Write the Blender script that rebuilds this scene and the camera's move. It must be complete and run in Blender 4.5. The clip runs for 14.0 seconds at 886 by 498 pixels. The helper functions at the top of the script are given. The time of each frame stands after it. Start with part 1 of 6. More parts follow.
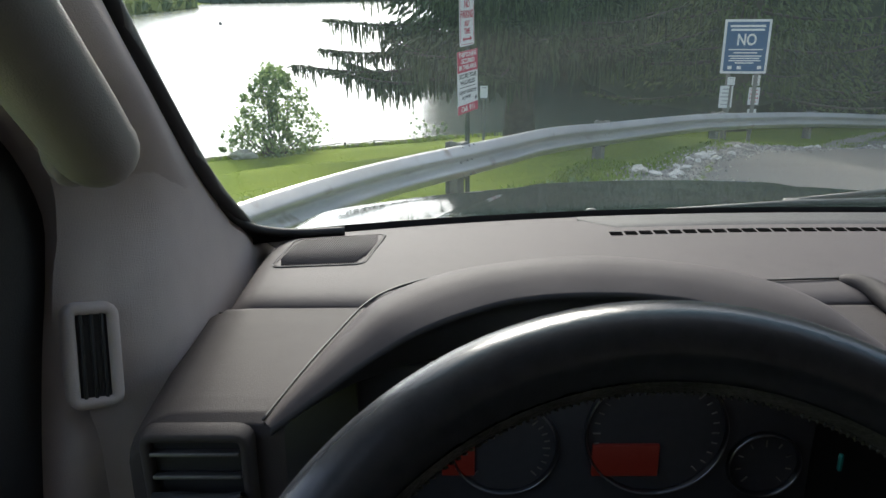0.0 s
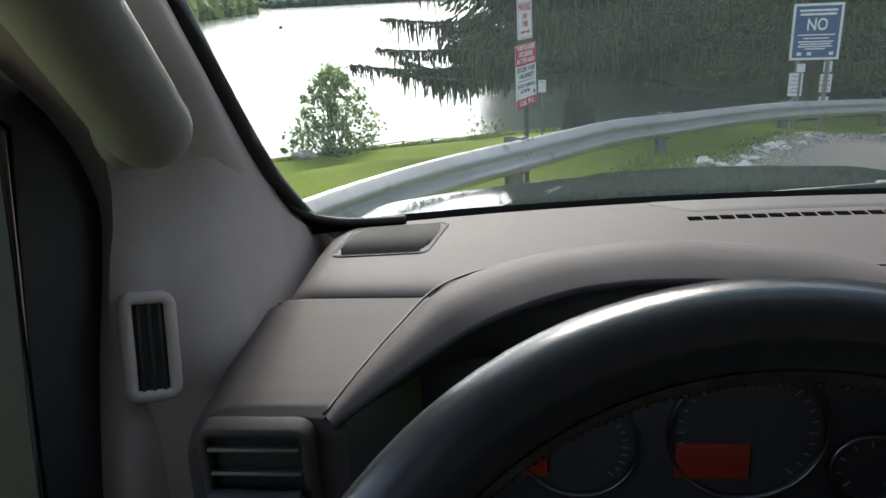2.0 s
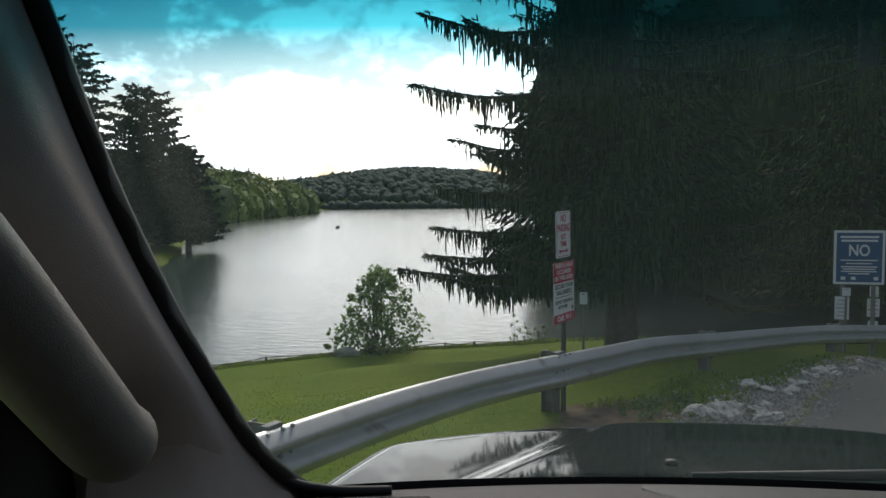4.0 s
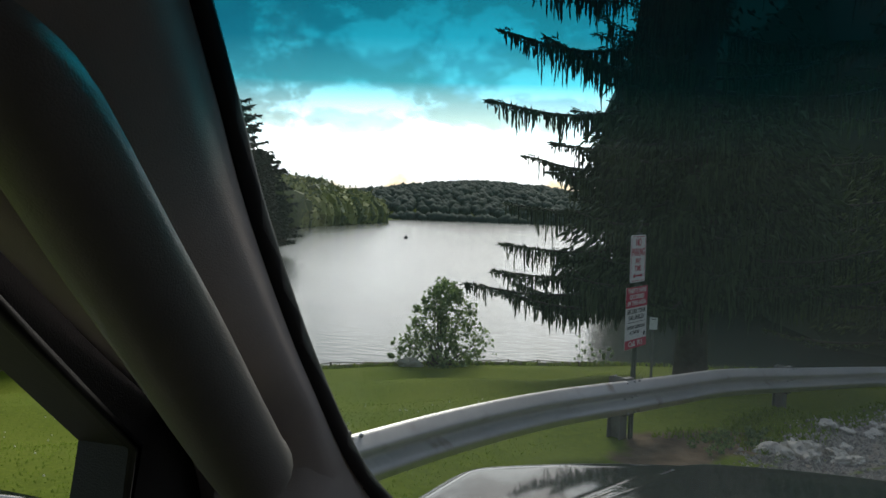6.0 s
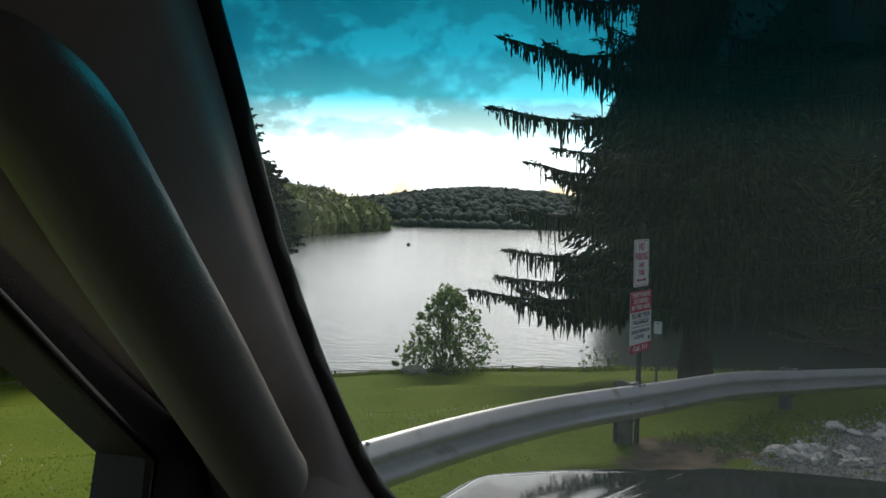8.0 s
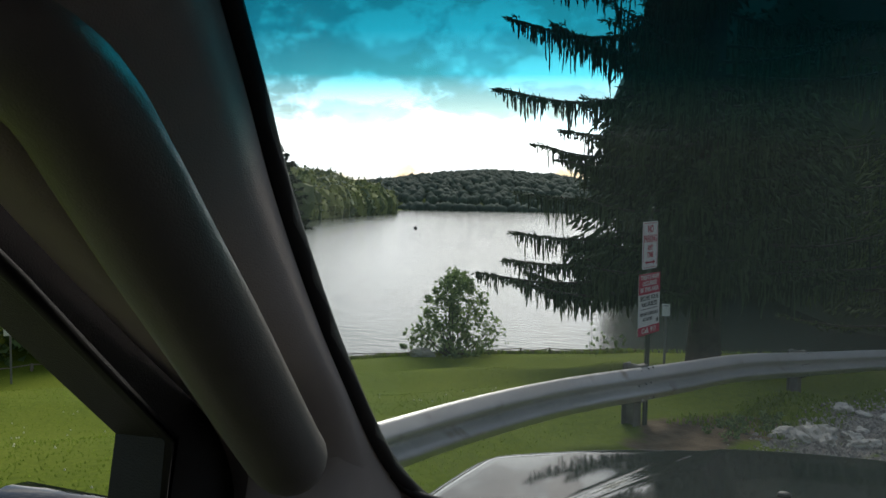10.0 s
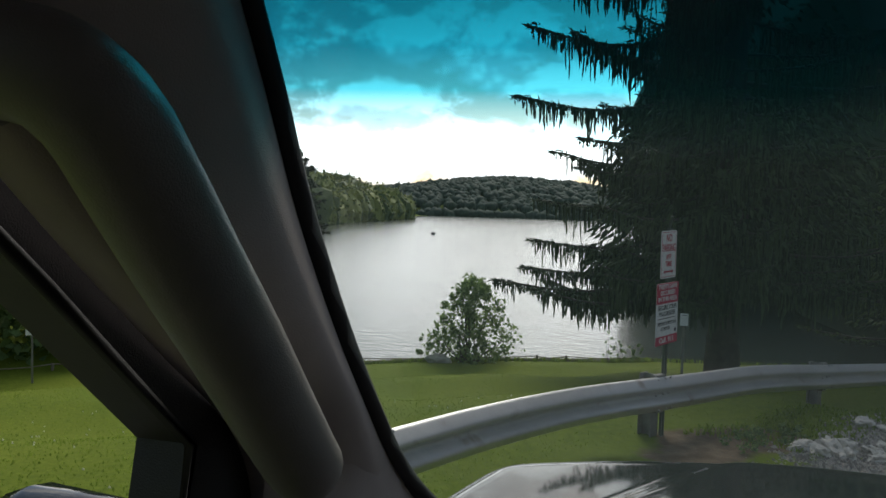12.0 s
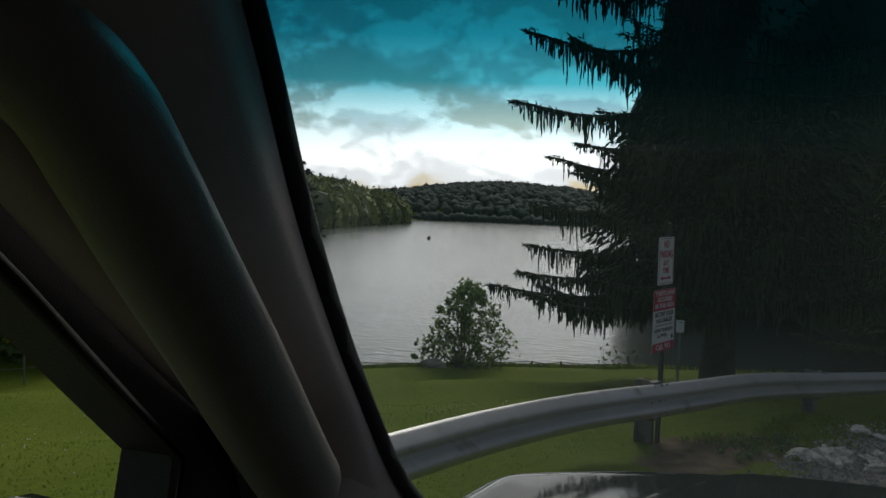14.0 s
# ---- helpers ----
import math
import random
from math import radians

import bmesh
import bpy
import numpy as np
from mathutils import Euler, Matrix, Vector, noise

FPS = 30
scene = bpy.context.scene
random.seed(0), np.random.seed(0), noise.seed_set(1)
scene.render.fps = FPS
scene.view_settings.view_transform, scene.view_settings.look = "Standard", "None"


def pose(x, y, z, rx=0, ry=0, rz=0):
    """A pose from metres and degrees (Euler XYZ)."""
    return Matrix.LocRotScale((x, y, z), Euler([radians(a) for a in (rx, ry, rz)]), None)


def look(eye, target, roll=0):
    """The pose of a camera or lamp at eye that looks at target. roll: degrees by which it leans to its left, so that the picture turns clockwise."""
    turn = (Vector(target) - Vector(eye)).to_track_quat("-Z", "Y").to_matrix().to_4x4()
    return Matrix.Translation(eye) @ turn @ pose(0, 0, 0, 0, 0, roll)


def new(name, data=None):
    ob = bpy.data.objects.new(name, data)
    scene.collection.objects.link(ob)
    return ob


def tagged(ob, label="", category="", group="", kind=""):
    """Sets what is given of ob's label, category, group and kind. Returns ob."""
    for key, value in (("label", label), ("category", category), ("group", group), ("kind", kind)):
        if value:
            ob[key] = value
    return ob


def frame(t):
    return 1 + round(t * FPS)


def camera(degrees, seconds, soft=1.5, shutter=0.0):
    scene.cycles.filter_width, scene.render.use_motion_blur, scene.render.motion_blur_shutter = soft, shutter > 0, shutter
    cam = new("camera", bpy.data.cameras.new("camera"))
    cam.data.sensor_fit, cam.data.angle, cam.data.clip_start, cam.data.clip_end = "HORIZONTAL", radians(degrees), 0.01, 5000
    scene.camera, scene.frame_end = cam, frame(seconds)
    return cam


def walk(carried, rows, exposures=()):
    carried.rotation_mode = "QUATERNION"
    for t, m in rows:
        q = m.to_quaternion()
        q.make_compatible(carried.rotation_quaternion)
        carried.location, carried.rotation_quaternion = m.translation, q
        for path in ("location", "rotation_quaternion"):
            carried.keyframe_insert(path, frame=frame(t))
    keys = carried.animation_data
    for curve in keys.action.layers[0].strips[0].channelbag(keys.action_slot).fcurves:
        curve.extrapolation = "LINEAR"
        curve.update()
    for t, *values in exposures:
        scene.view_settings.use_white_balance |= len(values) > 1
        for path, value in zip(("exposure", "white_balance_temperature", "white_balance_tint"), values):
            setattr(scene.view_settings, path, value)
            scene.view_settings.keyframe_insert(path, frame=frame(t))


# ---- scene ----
cam = camera(62.1, 14.0)
PATH = [
    (0, (0.122, -0.828, 1.633), (0.091, 1.058, 0.968), -0.7),
    (0.5, (0.121, -0.859, 1.637), (0.187, 1.034, 0.995), -2.1),
    (1, (0.123, -0.857, 1.628), (0.165, 1.039, 0.993), -2.5),
    (1.5, (0.118, -0.821, 1.619), (0.06, 1.05, 0.916), -3.0),
    (2, (0.112, -0.79, 1.607), (-0.078, 1.086, 0.941), -2.9),
    (2.5, (0.108, -0.782, 1.61), (-0.127, 1.092, 0.952), -2.5),
    (3, (0.138, -0.797, 1.605), (-0.113, 1.073, 0.942), -2.0),
    (3.3, (0.177, -0.788, 1.657), (-0.15, 1.118, 1.149), -1.9),
    (3.5, (0.192, -0.789, 1.692), (-0.121, 1.147, 1.3), -1.2),
    (3.6, (0.185, -0.776, 1.693), (-0.113, 1.174, 1.363), -1.6),
    (4, (0.187, -0.793, 1.706), (-0.118, 1.178, 1.569), -0.6),
    (4.2, (0.191, -0.811, 1.719), (-0.166, 1.151, 1.558), -0.6),
    (6.3, (0.132, -0.817, 1.735), (-0.36, 1.119, 1.653), 1.8),
    (6.5, (0.139, -0.832, 1.736), (-0.353, 1.106, 1.666), 1.2),
    (7, (0.134, -0.823, 1.735), (-0.357, 1.114, 1.65), 1.3),
    (9.5, (0.129, -0.83, 1.739), (-0.362, 1.107, 1.655), 0.9),
    (10, (0.1222, -0.8247, 1.7340), (-0.3845, 1.1056, 1.6031), 0.95),
    (10.5, (0.1322, -0.8328, 1.7462), (-0.4082, 1.0895, 1.6338), 1.65),
    (11, (0.1337, -0.8390, 1.7480), (-0.3642, 1.0965, 1.6716), 2.00),
    (11.5, (0.1254, -0.8331, 1.7436), (-0.3852, 1.0991, 1.6663), 1.40),
    (12, (0.1246, -0.8324, 1.7398), (-0.4281, 1.0862, 1.6237), 1.60),
    (12.5, (0.1184, -0.8295, 1.7401), (-0.3729, 1.1057, 1.6236), 2.10),
    (13, (0.1205, -0.8340, 1.7423), (-0.3906, 1.0976, 1.6549), 1.60),
    (13.5, (0.1185, -0.8346, 1.7412), (-0.4417, 1.0823, 1.6316), 1.65),
    (14, (0.1065, -0.8001, 1.7359), (-0.4354, 1.1223, 1.6326), 2.15),
]

# exposure: bright for the dark cabin at first, then stopped down for the sky
EXPO = [(0, 1.25), (3.1, 1.2), (3.6, 0.4), (3.8, 0.05), (4.0, -0.35), (4.2, -0.5), (6.3, -0.48), (9.5, -0.42), (12.0, -0.42), (12.4, -1.15), (13.5, -1.2), (14.0, -1.35)]
walk(cam, [(t, look(eye, target, roll)) for t, eye, target, roll in PATH], EXPO)

# ---- world and sun ----
SUN_EL, SUN_AZ = radians(38), radians(-6)          # azimuth from +y towards +x
world = bpy.data.worlds.new("sky")
scene.world = world
world.use_nodes = True


def sky_world():
    nt = world.node_tree
    N, L = nt.nodes, nt.links
    N.clear()
    out, bg = N.new("ShaderNodeOutputWorld"), N.new("ShaderNodeBackground")
    sky = N.new("ShaderNodeTexSky")
    sky.sky_type, sky.sun_disc, sky.sun_elevation, sky.sun_rotation = "NISHITA", False, SUN_EL, SUN_AZ
    sky.dust_density = 2.0
    tc, sep = N.new("ShaderNodeTexCoord"), N.new("ShaderNodeSeparateXYZ")
    L.new(tc.outputs["Generated"], sep.inputs[0])

    def calc(op, *args):
        n = N.new("ShaderNodeMath")
        n.operation = op
        for i, v in enumerate(args):
            if isinstance(v, (int, float)):
                n.inputs[i].default_value = v
            else:
                L.new(v, n.inputs[i])
        return n.outputs[0]

    # bearing and height above the horizon, in tens of degrees
    az = calc("MULTIPLY", calc("ARCTAN2", sep.outputs[0], sep.outputs[1]), 5.7296)
    el = calc("MULTIPLY", calc("ARCSINE", sep.outputs[2]), 5.7296)

    def billow(lift):
        """Cumulus heaps and drifting scraps, as density at a point or a little higher up."""
        h = calc("ADD", el, lift)
        at = N.new("ShaderNodeCombineXYZ")
        L.new(calc("MULTIPLY", az, 1.0), at.inputs[0]); L.new(calc("MULTIPLY", h, 1.5), at.inputs[1])
        at.inputs[2].default_value = CLOUD_SHIFT
        big, fine = N.new("ShaderNodeTexNoise"), N.new("ShaderNodeTexNoise")
        for n, sc, rough in ((big, 1.9, 0.58), (fine, 7.0, 0.62)):
            n.inputs["Scale"].default_value, n.inputs["Detail"].default_value, n.inputs["Roughness"].default_value = sc, 9, rough
            L.new(at.outputs[0], n.inputs[0])
        body = 0.30
        for ca, ch, ra, rh in CLOUDS:
            d = calc("SQRT", calc("ADD", calc("POWER", calc("MULTIPLY", calc("SUBTRACT", az, ca), 1 / ra), 2), calc("POWER", calc("MULTIPLY", calc("SUBTRACT", h, ch), 1 / rh), 2)))
            body = calc("MAXIMUM", body, calc("SUBTRACT", 1.0, calc("MULTIPLY", d, 0.62)))
        rough = calc("ADD", calc("MULTIPLY", calc("SUBTRACT", big.outputs[0], 0.5), 1.5), calc("MULTIPLY", calc("SUBTRACT", fine.outputs[0], 0.5), 0.75))
        return calc("ADD", body, rough)

    here, above = billow(0.0), billow(0.13)
    cov = N.new("ShaderNodeMapRange"); cov.interpolation_type = "SMOOTHSTEP"
    cov.inputs[1].default_value, cov.inputs[2].default_value, cov.inputs[3].default_value, cov.inputs[4].default_value = 0.30, 0.60, 0.06, 1.0
    L.new(here, cov.inputs[0])
    # lit upper edges, grey bellies
    cr = N.new("ShaderNodeValToRGB")
    cr.color_ramp.elements[0].position, cr.color_ramp.elements[1].position = 0.30, 0.72
    cr.color_ramp.elements[0].color, cr.color_ramp.elements[1].color = (8.0, 8.2, 8.5, 1), (12.5, 12.5, 12.5, 1)
    L.new(calc("ADD", calc("MULTIPLY", calc("SUBTRACT", here, above), 1.3), 0.5), cr.inputs[0])
    glow = N.new("ShaderNodeMapRange"); glow.inputs[1].default_value, glow.inputs[2].default_value = 0.0, 0.26
    glow.inputs[3].default_value, glow.inputs[4].default_value = 1.5, 0.62
    L.new(sep.outputs[2], glow.inputs[0])
    mul = N.new("ShaderNodeMix"); mul.data_type, mul.blend_type = "RGBA", "MULTIPLY"; mul.inputs[0].default_value = 1
    L.new(cr.outputs[0], mul.inputs[6]); L.new(glow.outputs[0], mul.inputs[7])
    # clouds are brightest round the veiled sun
    dot = N.new("ShaderNodeVectorMath"); dot.operation = "DOT_PRODUCT"
    dot.inputs[1].default_value = (math.sin(SUN_AZ) * math.cos(SUN_EL), math.cos(SUN_AZ) * math.cos(SUN_EL), math.sin(SUN_EL))
    L.new(tc.outputs["Generated"], dot.inputs[0])
    pos = N.new("ShaderNodeMath"); pos.operation = "MAXIMUM"; pos.inputs[1].default_value = 0.0
    L.new(dot.outputs["Value"], pos.inputs[0])
    pw = N.new("ShaderNodeMath"); pw.operation = "POWER"; pw.inputs[1].default_value = 5.0
    L.new(pos.outputs[0], pw.inputs[0])
    sc = N.new("ShaderNodeMath"); sc.operation = "MULTIPLY_ADD"; sc.inputs[1].default_value, sc.inputs[2].default_value = 2.6, 0.75
    L.new(pw.outputs[0], sc.inputs[0])
    mul2 = N.new("ShaderNodeMix"); mul2.data_type, mul2.blend_type = "RGBA", "MULTIPLY"; mul2.inputs[0].default_value = 1
    mix = N.new("ShaderNodeMix"); mix.data_type = "RGBA"
    L.new(cov.outputs[0], mix.inputs[0]); L.new(sky.outputs[0], mix.inputs[6]); L.new(mul.outputs[2], mul2.inputs[6]); L.new(sc.outputs[0], mul2.inputs[7]); L.new(mul2.outputs[2], mix.inputs[7])
    bg.inputs[1].default_value = SKY_STRENGTH
    L.new(mix.outputs[2], bg.inputs[0]); L.new(bg.outputs[0], out.inputs[0])


CLOUD_SHIFT, SKY_STRENGTH = 0.4, 0.15
# heaps of cumulus over the lake: bearing, height, half width and half height in tens of degrees
CLOUDS = [(-1.3, 1.25, 0.65, 0.32), (-1.85, 1.25, 0.35, 0.2), (-2.2, 0.82, 0.75, 0.17), (-0.55, 0.95, 0.6, 0.22), (-1.1, 0.42, 1.6, 0.30), (-2.7, 0.38, 1.2, 0.28), (-3.3, 1.6, 0.5, 0.2), (-0.2, 1.7, 0.5, 0.2),
          (1.2, 0.5, 2.0, 0.4), (2.5, 1.6, 1.2, 0.5), (-5.5, 0.6, 1.8, 0.4), (-5.0, 2.2, 1.0, 0.4), (-1.0, 2.9, 1.2, 0.4)]
sky_world()
sun_data = bpy.data.lights.new("sun", "SUN")
sun_data.energy, sun_data.angle, sun_data.color = 3.4, radians(24), (1.0, 0.95, 0.86)
sun = new("sun", sun_data)
sun.matrix_world = look((math.sin(SUN_AZ) * math.cos(SUN_EL) * 50, math.cos(SUN_AZ) * math.cos(SUN_EL) * 50, math.sin(SUN_EL) * 50), (0, 0, 0))


# ---- materials ----
def mat(name, base, dark=None, scale=8.0, rough=0.6, metal=0.0, bump=0.0, bump_scale=None, island=0.0, coat=0.0, spots=None, detail=6, sheen=0.0, spec=0.5):
    """Principled material: two scales of colour variation, relief, optional variation by island."""
    m = bpy.data.materials.new(name)
    m.use_nodes = True
    N, L = m.node_tree.nodes, m.node_tree.links
    b = N["Principled BSDF"]
    b.inputs["Roughness"].default_value, b.inputs["Metallic"].default_value = rough, metal
    b.inputs["Coat Weight"].default_value, b.inputs["Sheen Weight"].default_value = coat, sheen
    b.inputs["Specular IOR Level"].default_value = spec
    dark = dark or tuple(c * 0.75 for c in base)
    tc = N.new("ShaderNodeTexCoord")
    n1, n2 = N.new("ShaderNodeTexNoise"), N.new("ShaderNodeTexNoise")
    n1.inputs["Scale"].default_value, n1.inputs["Detail"].default_value = scale, detail
    n2.inputs["Scale"].default_value, n2.inputs["Detail"].default_value = scale * 9, 4
    L.new(tc.outputs["Object"], n1.inputs[0]); L.new(tc.outputs["Object"], n2.inputs[0])
    av = N.new("ShaderNodeMath"); av.operation = "MULTIPLY_ADD"; av.inputs[1].default_value, av.inputs[2].default_value = 0.45, 0.0
    L.new(n2.outputs[0], av.inputs[0])
    sm = N.new("ShaderNodeMath"); sm.operation = "MULTIPLY_ADD"; sm.inputs[1].default_value = 0.55
    L.new(n1.outputs[0], sm.inputs[0]); L.new(av.outputs[0], sm.inputs[2])
    fac = sm.outputs[0]
    if island:
        g = N.new("ShaderNodeNewGeometry")
        a2 = N.new("ShaderNodeMath"); a2.operation = "MULTIPLY_ADD"; a2.inputs[1].default_value = island
        L.new(g.outputs["Random Per Island"], a2.inputs[0])
        s2 = N.new("ShaderNodeMath"); s2.operation = "SUBTRACT"; s2.inputs[1].default_value = island / 2
        L.new(fac, s2.inputs[0]); L.new(s2.outputs[0], a2.inputs[2]); fac = a2.outputs[0]
    r = N.new("ShaderNodeValToRGB")
    r.color_ramp.elements[0].position, r.color_ramp.elements[1].position = 0.33, 0.67
    r.color_ramp.elements[0].color, r.color_ramp.elements[1].color = (*dark, 1), (*base, 1)
    L.new(fac, r.inputs[0])
    col = r.outputs[0]
    if spots:
        sc, lo, hi, c = spots
        n3 = N.new("ShaderNodeTexNoise"); n3.inputs["Scale"].default_value, n3.inputs["Detail"].default_value = sc, 5
        L.new(tc.outputs["Object"], n3.inputs[0])
        r3 = N.new("ShaderNodeValToRGB"); r3.color_ramp.elements[0].position, r3.color_ramp.elements[1].position = lo, hi
        L.new(n3.outputs[0], r3.inputs[0])
        mx = N.new("ShaderNodeMix"); mx.data_type = "RGBA"; mx.inputs[7].default_value = (*c, 1)
        L.new(r3.outputs[0], mx.inputs[0]); L.new(col, mx.inputs[6]); col = mx.outputs[2]
    L.new(col, b.inputs["Base Color"])
    if bump:
        nb = N.new("ShaderNodeTexNoise"); nb.inputs["Scale"].default_value, nb.inputs["Detail"].default_value = bump_scale or scale * 12, 5
        L.new(tc.outputs["Object"], nb.inputs[0])
        bp = N.new("ShaderNodeBump"); bp.inputs["Strength"].default_value, bp.inputs["Distance"].default_value = bump, 0.003
        L.new(nb.outputs[0], bp.inputs["Height"]); L.new(bp.outputs[0], b.inputs["Normal"])
    return m


def leaf_mat(name, base, dark, scale=1.0, island=0.5, trans=0.25):
    m = mat(name, base, dark, scale=scale, rough=0.75, island=island, spec=0.25)
    N, L = m.node_tree.nodes, m.node_tree.links
    b, out = N["Principled BSDF"], N["Material Output"]
    tr, mx = N.new("ShaderNodeBsdfTranslucent"), N.new("ShaderNodeMixShader")
    mx.inputs[0].default_value = trans
    L.new(b.inputs["Base Color"].links[0].from_socket, tr.inputs[0])
    L.new(b.outputs[0], mx.inputs[1]); L.new(tr.outputs[0], mx.inputs[2]); L.new(mx.outputs[0], out.inputs[0])
    return m


GRAIN = dict(bump=0.15, bump_scale=1000)
M_DASH = mat("dash_vinyl", (0.074, 0.064, 0.065), (0.064, 0.055, 0.057), scale=5, rough=0.66, spec=0.3, **GRAIN)
M_DASH_LOW = mat("panel_vinyl", (0.050, 0.043, 0.043), (0.043, 0.037, 0.037), scale=6, rough=0.66, spec=0.25, bump=0.22, bump_scale=850)
M_PILLAR = mat("pillar_plastic", (0.42, 0.365, 0.335), (0.375, 0.325, 0.30), scale=4, rough=0.7, bump=0.25, bump_scale=700)
M_HANDLE = mat("handle_plastic", (0.23, 0.213, 0.20), (0.205, 0.19, 0.18), scale=5, rough=0.42, bump=0.2, bump_scale=700)
M_BLACK = mat("black_plastic", (0.022, 0.022, 0.023), (0.014, 0.014, 0.015), scale=12, rough=0.5, bump=0.3, bump_scale=600)
M_DARKPANEL = mat("dark_grey_plastic", (0.05, 0.05, 0.05), (0.035, 0.035, 0.036), scale=12, rough=0.6, bump=0.2, bump_scale=600)
M_NAVY = mat("cowl_inside", (0.045, 0.045, 0.050), (0.032, 0.032, 0.037), scale=12, rough=0.6)
M_RUBBER = mat("seal_rubber", (0.016, 0.016, 0.017), (0.01, 0.01, 0.011), scale=20, rough=0.65)
M_LEATHER = mat("wheel_leather", (0.030, 0.033, 0.040), (0.018, 0.020, 0.026), scale=14, rough=0.24, bump=0.04, bump_scale=420, spots=(60, 0.70, 0.76, (0.10, 0.10, 0.10)))
M_LEATHER_WORN = mat("worn_leather_inside", (0.075, 0.073, 0.07), (0.02, 0.02, 0.02), scale=40, rough=0.7, bump=0.9, bump_scale=260)
M_STITCH = mat("stitching", (0.05, 0.05, 0.05), scale=60, rough=0.8)
M_PAINT = mat("dark_green_paint", (0.016, 0.021, 0.02), (0.012, 0.016, 0.016), scale=3, rough=0.05)
M_CHROME = mat("gauge_ring_metal", (0.20, 0.20, 0.21), (0.16, 0.16, 0.17), scale=20, rough=0.3, metal=1)
M_HEADLINER = mat("headliner_cloth", (0.20, 0.185, 0.17), (0.17, 0.16, 0.15), scale=30, rough=0.95, bump=0.4, bump_scale=500)
M_GALV = mat("galvanised_steel", (0.56, 0.555, 0.545), (0.42, 0.415, 0.41), scale=2.2, rough=0.45, metal=0.5, bump=0.15, bump_scale=60, spots=(5, 0.62, 0.75, (0.30, 0.27, 0.23)))
M_POSTSTEEL = mat("weathered_post", (0.25, 0.24, 0.22), (0.15, 0.14, 0.13), scale=7, rough=0.7, metal=0.3, bump=0.3)
M_GREENPOST = mat("green_u_post", (0.11, 0.13, 0.11), (0.07, 0.085, 0.07), scale=9, rough=0.6, metal=0.4)
M_SIGNWHITE = mat("sign_white", (0.78, 0.77, 0.76), (0.70, 0.69, 0.68), scale=6, rough=0.45)
M_SIGNRED = mat("sign_red", (0.52, 0.035, 0.085), (0.46, 0.03, 0.075), scale=6, rough=0.45)
M_SIGNBLUE = mat("sign_blue", (0.024, 0.095, 0.22), (0.02, 0.085, 0.195), scale=5, rough=0.45)
M_INK = mat("sign_ink", (0.03, 0.03, 0.035), scale=5, rough=0.5)
M_REDINK = mat("sign_red_ink", (0.50, 0.04, 0.07), scale=5, rough=0.5)
M_BACK = mat("sign_aluminium", (0.45, 0.46, 0.46), (0.38, 0.38, 0.39), scale=5, rough=0.45, metal=0.8)
M_ROCK = mat("limestone", (0.66, 0.62, 0.55), (0.44, 0.41, 0.35), scale=9, rough=0.9, bump=0.8, bump_scale=40, spots=(5, 0.6, 0.7, (0.30, 0.27, 0.22)))
M_GRAVEL = mat("gravel_stone", (0.38, 0.345, 0.30), (0.17, 0.155, 0.135), scale=20, rough=0.9, island=0.7)
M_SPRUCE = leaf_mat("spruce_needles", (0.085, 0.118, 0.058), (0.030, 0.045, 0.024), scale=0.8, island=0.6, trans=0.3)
# lit copy of the spruce needles: brightness put into a lighter, yellower colour
M_SPRUCE_LIT = leaf_mat("lit_spruce_needles", (0.10, 0.14, 0.045), (0.038, 0.058, 0.022), scale=0.8, island=0.5, trans=0.25)
M_PINE = leaf_mat("pine_needles", (0.038, 0.058, 0.026), (0.016, 0.028, 0.014), scale=0.4, island=0.6, trans=0.12)
M_LEAF = leaf_mat("bush_leaf", (0.22, 0.31, 0.12), (0.10, 0.16, 0.06), scale=2, island=0.7, trans=0.5)
M_FOREST = leaf_mat("far_leaves", (0.26, 0.29, 0.085), (0.09, 0.125, 0.045), scale=0.35, island=0.9, trans=0.15)
# distance haze is put into this muted blue-green leaf colour
M_HILL = leaf_mat("haze_tinted_leaves", (0.075, 0.115, 0.085), (0.058, 0.09, 0.07), scale=0.03, island=0.3, trans=0.4)
M_BARK = mat("bark", (0.10, 0.085, 0.07), (0.045, 0.038, 0.032), scale=6, rough=0.95, bump=1.0, bump_scale=30)
M_GRASS = leaf_mat("grass_blade", (0.19, 0.27, 0.04), (0.13, 0.19, 0.03), scale=0.9, island=0.5, trans=0.55)
M_DRYGRASS = leaf_mat("dry_stalk", (0.22, 0.18, 0.09), (0.12, 0.11, 0.05), scale=2, island=0.5, trans=0.2)
M_WOOD = mat("weathered_wood", (0.24, 0.20, 0.16), (0.13, 0.11, 0.09), scale=9, rough=0.9, bump=0.5)
M_CLOVER = mat("clover_bloom", (0.7, 0.7, 0.62), scale=5, rough=0.9)


def lcd_mat():
    m = mat("amber_display", (0.10, 0.018, 0.012), (0.08, 0.014, 0.01), scale=30, rough=0.4)
    b = m.node_tree.nodes["Principled BSDF"]
    b.inputs["Emission Color"].default_value, b.inputs["Emission Strength"].default_value = (1.0, 0.09, 0.05, 1), 0.006
    return m


M_LCD = lcd_mat()


